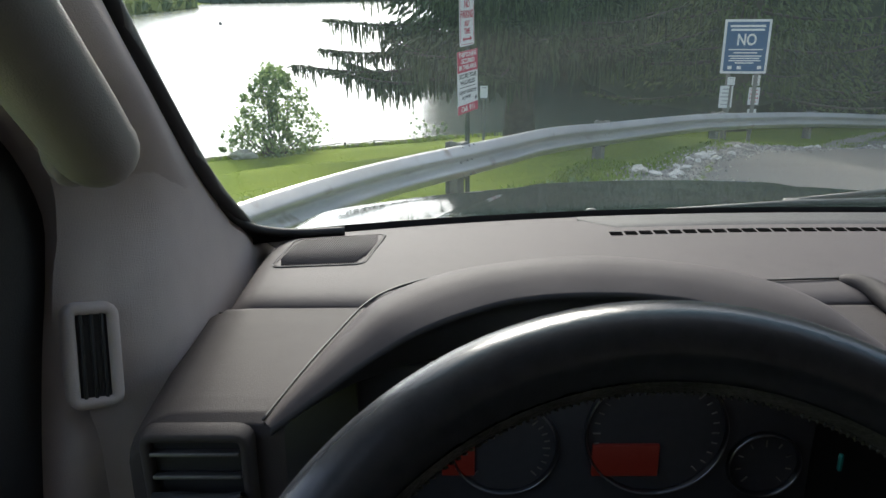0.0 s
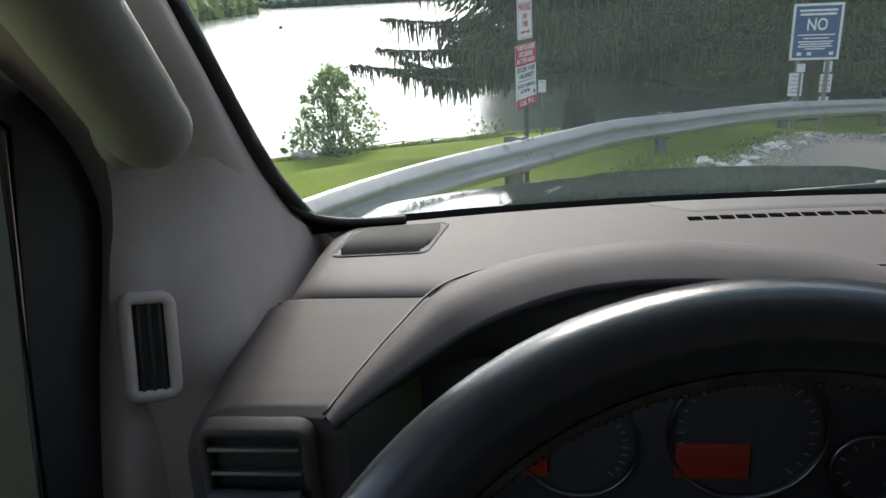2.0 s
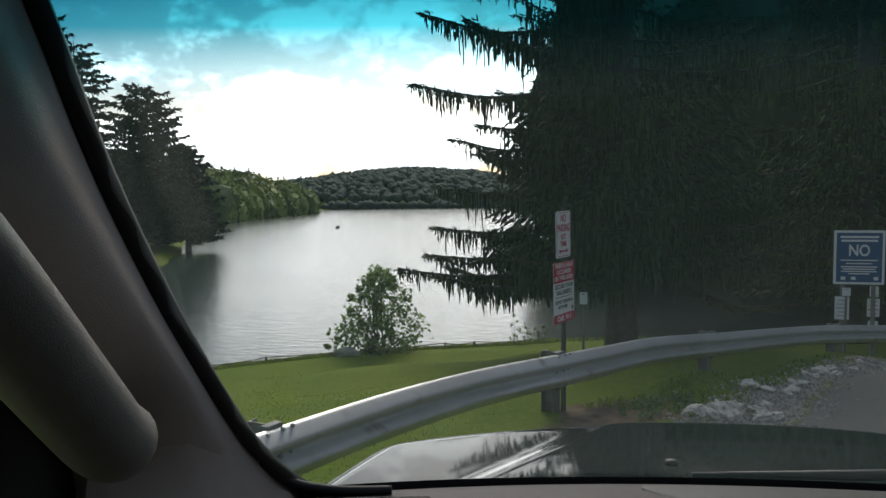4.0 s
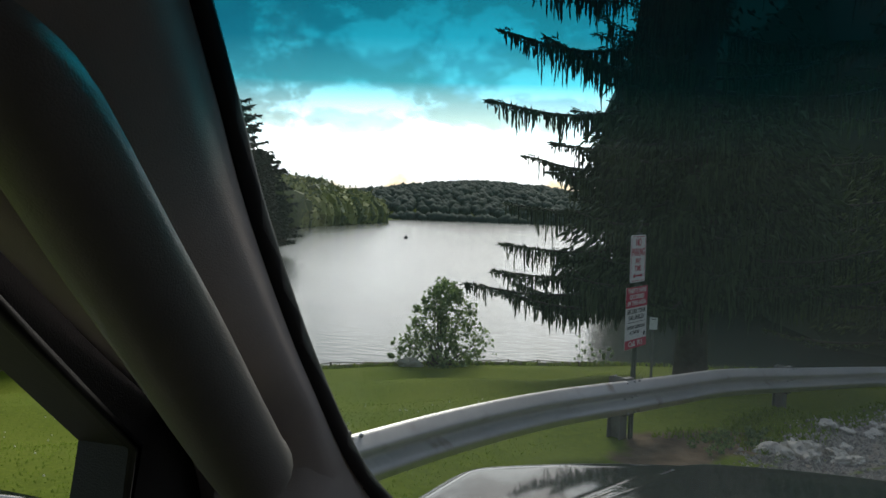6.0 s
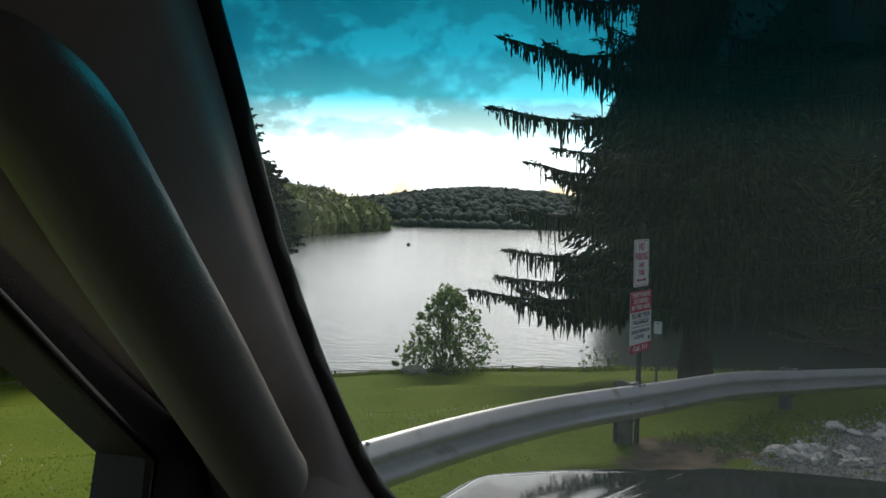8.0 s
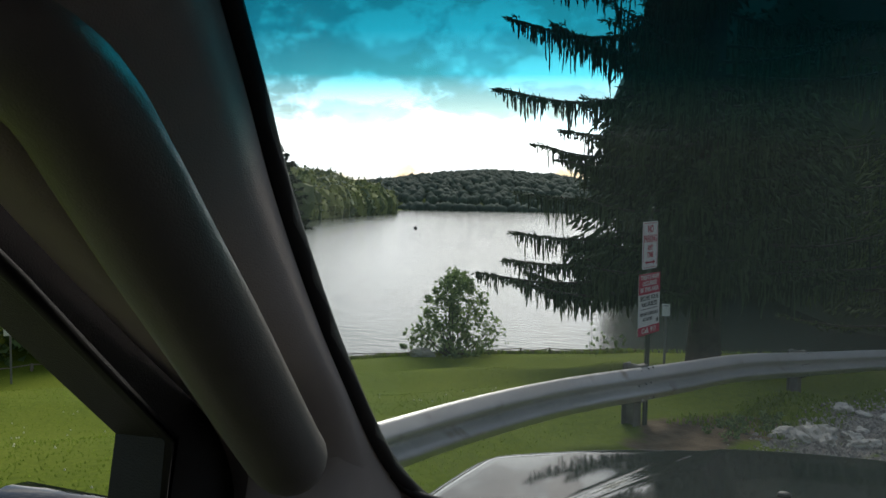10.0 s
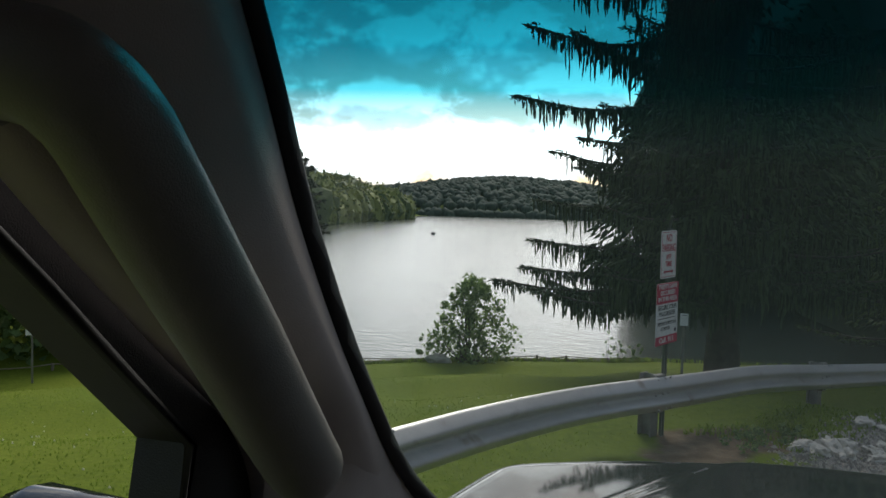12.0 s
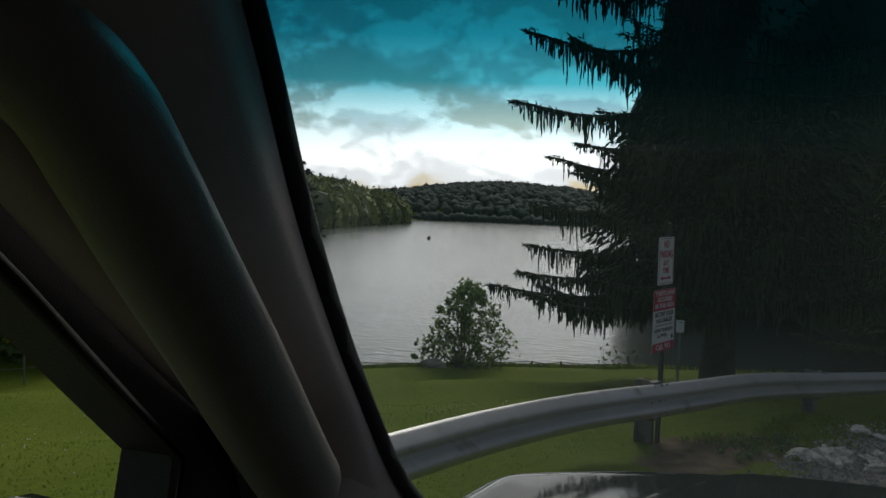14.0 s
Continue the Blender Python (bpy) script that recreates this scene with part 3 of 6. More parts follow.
def build_cowl():
    n = 61
    s, l = spline(SEAM, n), spline(LIP, n)
    c = Vector((COWL_X, -0.16, 1.17))
    rows = []
    for k in range(10):
        f = k / 9
        rows.append([a.lerp(b, f) + Vector((0, 0, 0.026 * math.sin(math.pi * f ** 1.5) * min(1, 6 * i / n, 6 * (n - 1 - i) / n) - (0.005 if k == 0 else 0))) for i, (a, b) in enumerate(zip(s, l))])
    cowl = cpart("instrument_cowl", grid(bmesh.new(), rows), M_DASH, dash, "arched grey hood over the instruments")
    # lip bead and dark inside
    bead = [[p + Vector(o) for p in l] for o in ((0, 0.0, 0.0), (0, -0.003, -0.003), (0, -0.002, -0.007), (0, 0.004, -0.009))]
    inner = bead[-1]
    rows2 = bead + [[p.lerp(Vector((c.x + (p.x - c.x) * 0.93, -0.16, 1.05 + (p.z - 1.05) * 0.84)), f) for p in inner] for f in (0.2, 0.5, 0.8, 1.0)]
    cpart("cowl_lining", grid(bmesh.new(), rows2), M_NAVY, dash, "matt dark lining inside the hood")
    # face plate with dials
    face = rounded(0.02, 0.50, -0.160, -0.148, 1.0, 1.272, 0.003)
    fp = cpart("instrument_panel", face, M_NAVY, dash, "dark instrument panel, unlit")
    low = rounded(-0.04, 0.565, -0.30, -0.27, 0.95, 1.085, 0.01)
    cpart("cowl_base", low, M_BLACK, dash)
    for gx, gz, gr in ((0.174, 1.174, 0.056), (0.332, 1.192, 0.074), (0.449, 1.153, 0.038)):
        bm = bmesh.new()
        ring = [[(gx + (gr + dr) * math.cos(a), -0.163 + dy, gz + (gr + dr) * math.sin(a)) for a in (2 * math.pi * i / 72 for i in range(73))] for dr, dy in ((-0.0022, 0.004), (-0.0015, -0.003), (0, -0.0045), (0.0012, -0.002), (0.0015, 0.004))]
        grid(bm, ring)
        cpart("dial_ring", bm, M_CHROME, fp, "thin metal ring round a dial")
        count = 25 if gr > 0.05 else 9
        for i in range(count):
            a = radians(225 - 270 * i / (count - 1))
            big = i % 4 == 0
            m = Matrix.Translation((gx + (gr - 0.012) * math.cos(a), -0.1625, gz + (gr - 0.012) * math.sin(a))) @ Matrix.Rotation(-a, 4, "Y")
            cpart("dial_mark", rounded(-0.004 if big else -0.002, 0.004, -0.0005, 0.0005, -0.0007, 0.0007, 0, m), M_POSTSTEEL, fp, "", smooth=False)
    for x0, x1, z0, z1 in ((0.107, 0.142, 1.141, 1.180), (0.267, 0.337, 1.140, 1.178)):
        cpart("display", rounded(x0, x1, -0.1645, -0.159, z0, z1, 0.001), M_LCD, fp, "dim amber-red display")
    cpart("gear_lamp", rounded(0.528, 0.532, -0.1645, -0.159, 1.145, 1.165, 0.001), mat("green_lamp", (0.02, 0.25, 0.2), scale=5), fp, "small green light bar")


build_cowl()


def build_speaker():
    a, b, c, d = Vector((-0.100, 0.009, 1.3165)), Vector((0.009, 0.019, 1.3165)), Vector((0.027, 0.133, 1.3165)), Vector((-0.092, 0.110, 1.3165))
    loop = []
    for p, q, r in ((d, a, b), (a, b, c), (b, c, d), (c, d, a)):
        e, f = (p - q).normalized() * 0.009, (r - q).normalized() * 0.009
        loop += [q + e, q + (e + f) * 0.32, q + f]
    cen = (a + b + c + d) / 4
    rows = []
    for s, z in ((1.03, -0.004), (1.028, 0.0002), (1.012, 0.0010), (0.995, 0.0006), (0.985, -0.001)):
        rows.append([cen + (p - cen) * s + Vector((0, 0, z)) for p in loop])
    rim = cpart("speaker_grille", grid(bmesh.new(), rows, close=True), M_DASH, dash, "ribbed speaker grille with a raised rim")
    cpart("grille_groove", rod([cen + (p - cen) * 1.035 + Vector((0, 0, -0.0006)) for p in loop + loop[:1]], 0.0012, 6), M_BLACK, rim)
    back = bmesh.new()
    back.faces.new([back.verts.new(cen + (p - cen) * 0.98 + Vector((0, 0, -0.0002))) for p in loop])
    cpart("grille_backing", back, M_DASH, rim)
    n = 38
    for i in range(n):
        f = (i + 0.5) / n
        lo, hi = a.lerp(b, f), d.lerp(c, f)
        lo, hi = cen + (lo - cen) * 0.955, cen + (hi - cen) * 0.955
        k = 0.5 + 0.5 * min(1, min(f, 1 - f) * 14)
        mid = (lo + hi) / 2
        lo, hi = mid + (lo - mid) * k, mid + (hi - mid) * k
        cpart("grille_rib", rod([lo + Vector((0, 0, 0.0006)), hi + Vector((0, 0, 0.0006))], 0.0009, 6), M_DASH, rim)


build_speaker()


M_SLAT = mat("slat_plastic", (0.085, 0.083, 0.08), (0.07, 0.068, 0.066), scale=20, rough=0.4)


def build_vent():
    x0, x1, z0, z1, y = -0.147, -0.053, 1.16, 1.282, -0.297
    def ring(dx, y):
        r = 0.012
        pts = []
        for cx, cz, a0 in ((x1 - r, z1 - r, 0), (x0 + r, z1 - r, 90), (x0 + r, z0 + r, 180), (x1 - r, z0 + r, 270)):
            for k in range(5):
                a = radians(a0 + 22.5 * k)
                pts.append((cx + (r - dx) * math.cos(a), y, cz + (r - dx) * math.sin(a)))
        return pts
    frame_bm = grid(bmesh.new(), [ring(-0.002, y + 0.014), ring(0.0, y - 0.001), ring(0.002, y - 0.003), ring(0.006, y - 0.003), ring(0.0085, y - 0.001), ring(0.009, y + 0.007)], close=True)
    vent = cpart("air_vent", frame_bm, M_DASH_LOW, dash, "side air vent with dark slats")
    bk = bmesh.new()
    bk.faces.new([bk.verts.new(p) for p in ring(0.004, y + 0.0065)])
    cpart("vent_backing", bk, M_BLACK, vent)
    for i in range(5):
        z = z1 - 0.020 - i * 0.0225
        m = Matrix.Translation((0, y + 0.001, z)) @ Matrix.Rotation(radians(-18), 4, "X")
        cpart("vent_slat", rounded(x0 + 0.009, x1 - 0.009, -0.006, 0.006, -0.0018, 0.0018, 0.0008, m), M_SLAT, vent, "dark grey slat")
    # a rolled-up slip of grey card clipped to the lower slat
    roll = bmesh.new()
    turns = [(0.0085 + 0.0012 * a / math.pi) for a in (k * math.pi / 8 for k in range(34))]
    rows = [[(x, y - 0.010 + r * math.cos(k * math.pi / 8), 1.2165 + r * math.sin(k * math.pi / 8) + 0.0012 * math.sin(90 * x)) for k, r in enumerate(turns)] for x in (-0.139, -0.12, -0.10, -0.08, -0.066, -0.0625)]
    grid(roll, rows)
    cpart("vent_roller", roll, M_DARKPANEL, vent, "rolled dark grey slip clipped to the vent")


build_vent()


# near-black colour that paints the shade inside the defroster slots on solid blocks
M_SLOT = mat("slot_shade", (0.006, 0.006, 0.006), scale=20, rough=1.0, spec=0.0)


def build_defroster():
    strip = bmesh.new()
    xs = [0.30 + 0.05 * i for i in range(15)]
    rows = []
    for x in xs:
        f = min(1, (x - 0.29) / 0.05, (1.01 - x) / 0.05)
        yb = base_y(x) - 0.012
        rows.append([(x, yb, DASH_Z + 0.0012), (x, yb - 0.035 * f, DASH_Z + 0.0012), (x, yb - 0.052 * f, DASH_Z + 0.0012), (x, yb - 0.056 * f, DASH_Z - 0.001)])
    grid(strip, rows)
    tr = cpart("defroster_channel", strip, M_DARKPANEL, dash, "long windscreen air outlet")
    for i in range(30):
        x = 0.335 + i * 0.0205
        y = base_y(x) - 0.094
        cpart("defroster_slot", rounded(x, x + 0.0165, y - 0.006, y + 0.008, DASH_Z - 0.004, DASH_Z + 0.0016, 0.0006), M_SLOT, tr, "", smooth=False)


build_defroster()
# rolled edge beside the centre stack, seams and the light sensor
ridge = spline([(0.562, -0.036, 1.306), (0.571, -0.043, 1.313), (0.585, -0.068, 1.314), (0.590, -0.122, 1.309), (0.586, -0.176, 1.303), (0.580, -0.216, 1.297), (0.575, -0.28, 1.285)], 24)
cpart("centre_bezel", rod(ridge, [0.006 + 0.006 * min(1, i / 6) for i in range(24)], 12), M_DASH_LOW, dash, "rolled grey edge of the centre stack")
cpart("cowl_seam", rod([p + Vector((0, 0, 0.0012)) for p in spline(SEAM, 90)], 0.0014, 6), M_BLACK, dash, "dark seam round the hood")
cpart("pad_seam", rod([(0.478, -0.044, 1.3165), (0.52, -0.042, 1.3165), (0.573, -0.038, 1.3160)], 0.0013, 6), M_BLACK, dash)
cpart("pad_seam", rod([(-0.138, -0.0885, 1.299), (-0.08, -0.0885, 1.3015), (0.035, -0.0865, 1.3015)], 0.0012, 6), M_BLACK, dash)
sensor = bmesh.new()
bmesh.ops.create_uvsphere(sensor, u_segments=16, v_segments=8, radius=0.014)
bmesh.ops.translate(sensor, vec=(0.832, 0.197, 1.316), verts=sensor.verts)
cpart("light_sensor", sensor, M_BLACK, dash, "small black light sensor dome")

# the glass's edge along the left pillar, from the dash up to the roof
SEAL = [(-0.150, 0.26, 1.0), (-0.150, 0.255, 1.18), (-0.150, 0.245, 1.262), (-0.157, 0.20, 1.283), (-0.160, 0.12, 1.328), (-0.161, 0.03, 1.390), (-0.161, -0.04, 1.448), (-0.161, -0.12, 1.530), (-0.161, -0.20, 1.622), (-0.160, -0.28, 1.728), (-0.159, -0.335, 1.820), (-0.158, -0.39, 1.905), (-0.155, -0.46, 2.0)]
REAR = [(-0.205, -0.262, 0.9), (-0.245, -0.285, 1.0), (-0.243, -0.275, 1.16), (-0.240, -0.262, 1.22), (-0.242, -0.24, 1.283), (-0.241, -0.222, 1.328), (-0.240, -0.195, 1.390), (-0.238, -0.185, 1.448), (-0.230, -0.235, 1.530), (-0.214, -0.355, 1.622), (-0.202, -0.485, 1.728), (-0.195, -0.585, 1.820), (-0.19, -0.68, 1.905), (-0.185, -0.78, 2.0)]


def build_pillar(flip):
    fx = (lambda p: Vector((2 * XC - p[0], p[1], p[2]))) if flip else Vector
    n = 44
    front, rear = spline(SEAL, n), spline(REAR[1:], n)
    rows = []
    for i in range(n):
        a, b = front[i], rear[i]
        fat = 0.006 + 0.024 * min(1, max(0, (a.z - 1.30) / 0.25))
        row = []
        for k in range(15):
            f = k / 14
            p = a.lerp(b, f)
            out = fat * math.sin(math.pi * f ** 0.85)
            step = 0.006 if f > 0.28 else 0.006 * (f / 0.28) ** 2
            row.append(fx(p + Vector((out + step, -0.012 * math.sin(math.pi * f), 0))))
        row.append(fx(b + Vector((-0.035, 0.01, 0))))
        row.insert(0, fx(a + Vector((-0.02, 0.012, 0.004))))
        rows.append(row)
    pil = cpart("pillar_trim", grid(bmesh.new(), rows), M_PILLAR, None, "moulded beige-grey pillar trim beside the windscreen")
    # foot that runs out of the pillar down the side of the dashboard
    foot_line = ((-0.150, 0.22), (-0.151, 0.05), (-0.150, -0.08), (-0.158, -0.16), (-0.186, -0.196), (-0.212, -0.212), (-0.232, -0.222), (-0.250, -0.222))
    rows = []
    for z in (1.52, 1.49, 1.46, 1.43, 1.40, 1.37, 1.345, 1.32, 1.30, 1.275, 1.23, 1.18, 1.10, 1.0):
        a, b = min(front, key=lambda p: abs(p.z - z)), min(rear, key=lambda p: abs(p.z - z))
        w = min(1.0, max(0.0, (z - 1.30) / 0.21))
        w = w * w * (3 - 2 * w)
        fat = 0.006 + 0.024 * min(1, max(0, (z - 1.30) / 0.25))
        row = []
        for k, (x, y) in enumerate(foot_line):
            f = 0.06 + 0.94 * k / 7
            p = a.lerp(b, f) + Vector((fat * math.sin(math.pi * f ** 0.85) + 0.006 * min(1, f / 0.28) ** 2 - 0.004 * w, -0.012 * math.sin(math.pi * f), 0))
            q = Vector((x, min(y, a.y - 0.018 - 0.01 * k) if z > 1.30 else y, z - 0.013))
            row.append(fx(q.lerp(p, w)))
        rows.append(row)
    rows = [[Vector(p) for p in spline(r, 29)] for r in rows]
    cpart("kick_trim", grid(bmesh.new(), rows), M_PILLAR, pil)
    # rubber seal and black ceramic edge of the glass
    line = [fx(p + Vector((0.004, 0.004, 0.002))) for p in spline(SEAL[2:], 60)]
    cpart("windscreen_seal", rod(line, 0.0095, 8), M_RUBBER, pil, "black rubber seal")
    # rounded foot of the glass: seal and black printed corner
    foot = spline([(-0.161, 0.02, 1.398), (-0.158, 0.065, 1.362), (-0.147, 0.102, 1.337), (-0.125, 0.122, 1.325), (-0.09, 0.131, 1.320), (-0.03, 0.142, 1.319)], 30)
    cpart("corner_seal", rod([fx(p) for p in foot], 0.0062, 8), M_RUBBER, pil, "black rubber seal round the glass corner")
    fan = grid(bmesh.new(), [[fx(p) for p in foot], [fx(Vector((-0.163, max(p.y + 0.01, 0.02 + 0.24 * i / 29), 1.402 - 0.14 * i / 29))) for i, p in enumerate(foot)]])
    cpart("glass_corner", fan, M_RUBBER, pil, "black printed corner of the glass")
    return pil


pillar = build_pillar(False)
build_pillar(True)


def build_side_demister():
    """Upright slot in the pillar foot that blows on the door glass."""
    o = Vector((-0.2085, -0.2290, 1.3200))
    u = Vector((0.80, 0.52, -0.16)).normalized()     # across
    v = Vector((-0.06, 0.30, 0.95)).normalized()         # up
    w = u.cross(v).normalized()
    if w.x < 0:
        w = -w
    m = Matrix(((u.x, v.x, w.x, o.x), (u.y, v.y, w.y, o.y), (u.z, v.z, w.z, o.z), (0, 0, 0, 1)))
    def ring(dx, h):
        pts = []
        r = 0.008
        for cx, cy, a0 in ((0.012, 0.037, 0), (-0.012, 0.037, 90), (-0.012, -0.037, 180), (0.012, -0.037, 270)):
            for k in range(5):
                a = radians(a0 + 22.5 * k)
                pts.append(m @ Vector((cx + (r - dx) * math.cos(a), cy + (r - dx) * math.sin(a), h)))
        return pts
    fr = cpart("side_vent", grid(bmesh.new(), [ring(-0.005, -0.026), ring(-0.004, -0.003), ring(-0.001, 0.001), ring(0.002, 0.002), ring(0.0055, 0.001), ring(0.007, -0.004)], close=True), M_PILLAR, pillar, "upright slotted side window vent")
    bk = bmesh.new()
    bk.faces.new([bk.verts.new(p) for p in ring(0.004, -0.0035)])
    cpart("vent_backing", bk, M_BLACK, fr)
    for i in range(3):
        x = -0.009 + 0.009 * i
        cpart("vent_slat", rounded(x - 0.0015, x + 0.0015, -0.042, 0.042, -0.004, -0.0005, 0.0008, m), M_BLACK, fr)


build_side_demister()


def build_grab():
    path = spline([(-0.185, -0.252, 1.520), (-0.150, -0.280, 1.523), (-0.138, -0.310, 1.535), (-0.136, -0.362, 1.590), (-0.135, -0.414, 1.648), (-0.135, -0.467, 1.706), (-0.136, -0.506, 1.752), (-0.142, -0.528, 1.782), (-0.160, -0.542, 1.800), (-0.195, -0.548, 1.806)], 46)
    rad = [0.0285 + 0.003 * math.sin(math.pi * i / 45) - 0.005 * (i < 5) for i in range(46)]
    h = cpart("grab_handle", rod(path, rad, 20), M_HANDLE, None, "thick moulded assist handle on the pillar")
    for p in (path[0], path[-1]):
        bm = bmesh.new()
        bmesh.ops.create_uvsphere(bm, u_segments=16, v_segments=10, radius=0.034)
        bmesh.ops.scale(bm, vec=(0.55, 1, 1), verts=bm.verts)
        bmesh.ops.translate(bm, vec=p + Vector((0.002, 0, 0)), verts=bm.verts)
        cpart("handle_base", bm, M_HANDLE, h)


build_grab()


def build_door(flip):
    """Front door: panel below, window frame above, glass left open to the light."""
    s = (lambda x: 2 * XC - x) if flip else (lambda x: x)
    inner, outer = -0.262, -0.315
    # outline of the window opening: front foot, sill, rear foot, rear top, front top
    opening = [(-0.36, 1.16), (-1.05, 1.16), (-1.10, 1.79), (-0.56, 1.788), (-0.443, 1.680), (-0.283, 1.525)]
    hull = [(-0.02, 1.20), (-0.02, 0.45), (-1.22, 0.45), (-1.22, 1.95), (-0.66, 2.0), (-0.38, 1.76), (-0.10, 1.46)]
    bm = bmesh.new()
    o_in, h_in = [bm.verts.new((s(inner), y, z)) for y, z in opening], [bm.verts.new((s(inner), y, z)) for y, z in hull]
    o_out, h_out = [bm.verts.new((s(outer), y, z)) for y, z in opening], [bm.verts.new((s(outer), y, z)) for y, z in hull]
    for O, H in ((o_in, h_in), (o_out, h_out)):
        for f in ((H[0], H[1], O[0]), (H[1], H[2], O[1], O[0]), (H[2], H[3], O[2], O[1]), (H[3], H[4], O[3], O[2]), (H[4], H[5], O[4], O[3]), (H[5], H[6], O[5], O[4]), (H[6], H[0], O[0], O[5])):
            bm.faces.new(f)
    for A, B in ((o_in, o_out), (h_in, h_out)):
        for i in range(len(A)):
            bm.faces.new((A[i], A[(i + 1) % len(A)], B[(i + 1) % len(B)], B[i]))
    door = cpart("door", bm, M_BLACK, None, "front door with dark window surround", smooth=False)
    sill = rounded(min(s(inner), s(inner + 0.06)), max(s(inner), s(inner + 0.06)), -1.1, -0.30, 0.95, 1.15, 0.02)
    cpart("door_panel", sill, M_BLACK, door, "dark door lining")
    cpart("window_seal", rod([(s(inner + 0.004), y, z) for y, z in opening + opening[:1]], 0.006, 8), M_RUBBER, door, "rubber window channel")
    arm = rounded(min(s(inner), s(inner + 0.11)), max(s(inner), s(inner + 0.11)), -1.0, -0.42, 1.02, 1.10, 0.02)
    cpart("armrest", arm, M_DASH_LOW, door, "padded armrest")
    return door


door_left = build_door(False)


def build_door_mirror():
    shell = rounded(-0.56, -0.355, -0.25, -0.13, 1.23, 1.425, 0.045)
    for v in shell.verts:
        v.co.z -= 0.25 * max(0.0, v.co.y + 0.20) + 0.10 * max(0.0, v.co.x + 0.45)
    housing = cpart("door_mirror", shell, M_PAINT, None, "dark green painted door mirror housing")
    cpart("mirror_glass", rounded(-0.545, -0.37, -0.256, -0.249, 1.25, 1.385, 0.002), mat("mirror_silver", (0.9, 0.9, 0.9), scale=3, rough=0.02, metal=1), housing, "silvered mirror glass")
    cpart("mirror_arm", rounded(-0.37, -0.31, -0.235, -0.165, 1.23, 1.29, 0.012), M_BLACK, housing, "black mirror foot")


build_door_mirror()
build_door(True)


def build_windscreen():
    rows = []
    for i in range(25):
        f = i / 24
        z = 1.285 + f * (1.93 - 1.285)
        k = spline(SEAL[2:], 60)
        edge = min(k, key=lambda p: abs(p.z - z))
        row = []
        for j in range(25):
            u = -1 + 2 * j / 24
            x = XC + u * (XC - edge.x)
            bow = 0.115 * (1 - abs(u) ** 2.2) * (1 - 0.35 * f)
            row.append((x, edge.y + bow, z))
        rows.append(row)
    g = cpart("windscreen", grid(bmesh.new(), rows), M_GLASS, None, "clear windscreen with a blue-green shade band along its top")
    # black printed border along base and top
    for z, dz in ((1.303, 0.012), (1.925, 0.012)):
        i = min(range(25), key=lambda q: abs(rows[q][0][2] - z))
        strip = [[Vector(p) + Vector((0, -0.004, -dz)) for p in rows[i]], [Vector(p) + Vector((0, -0.006, dz * 0.35)) for p in rows[i]]]
        cpart("glass_border", grid(bmesh.new(), strip), M_RUBBER, g, "black edge of the glass")
    return rows


WS = build_windscreen()


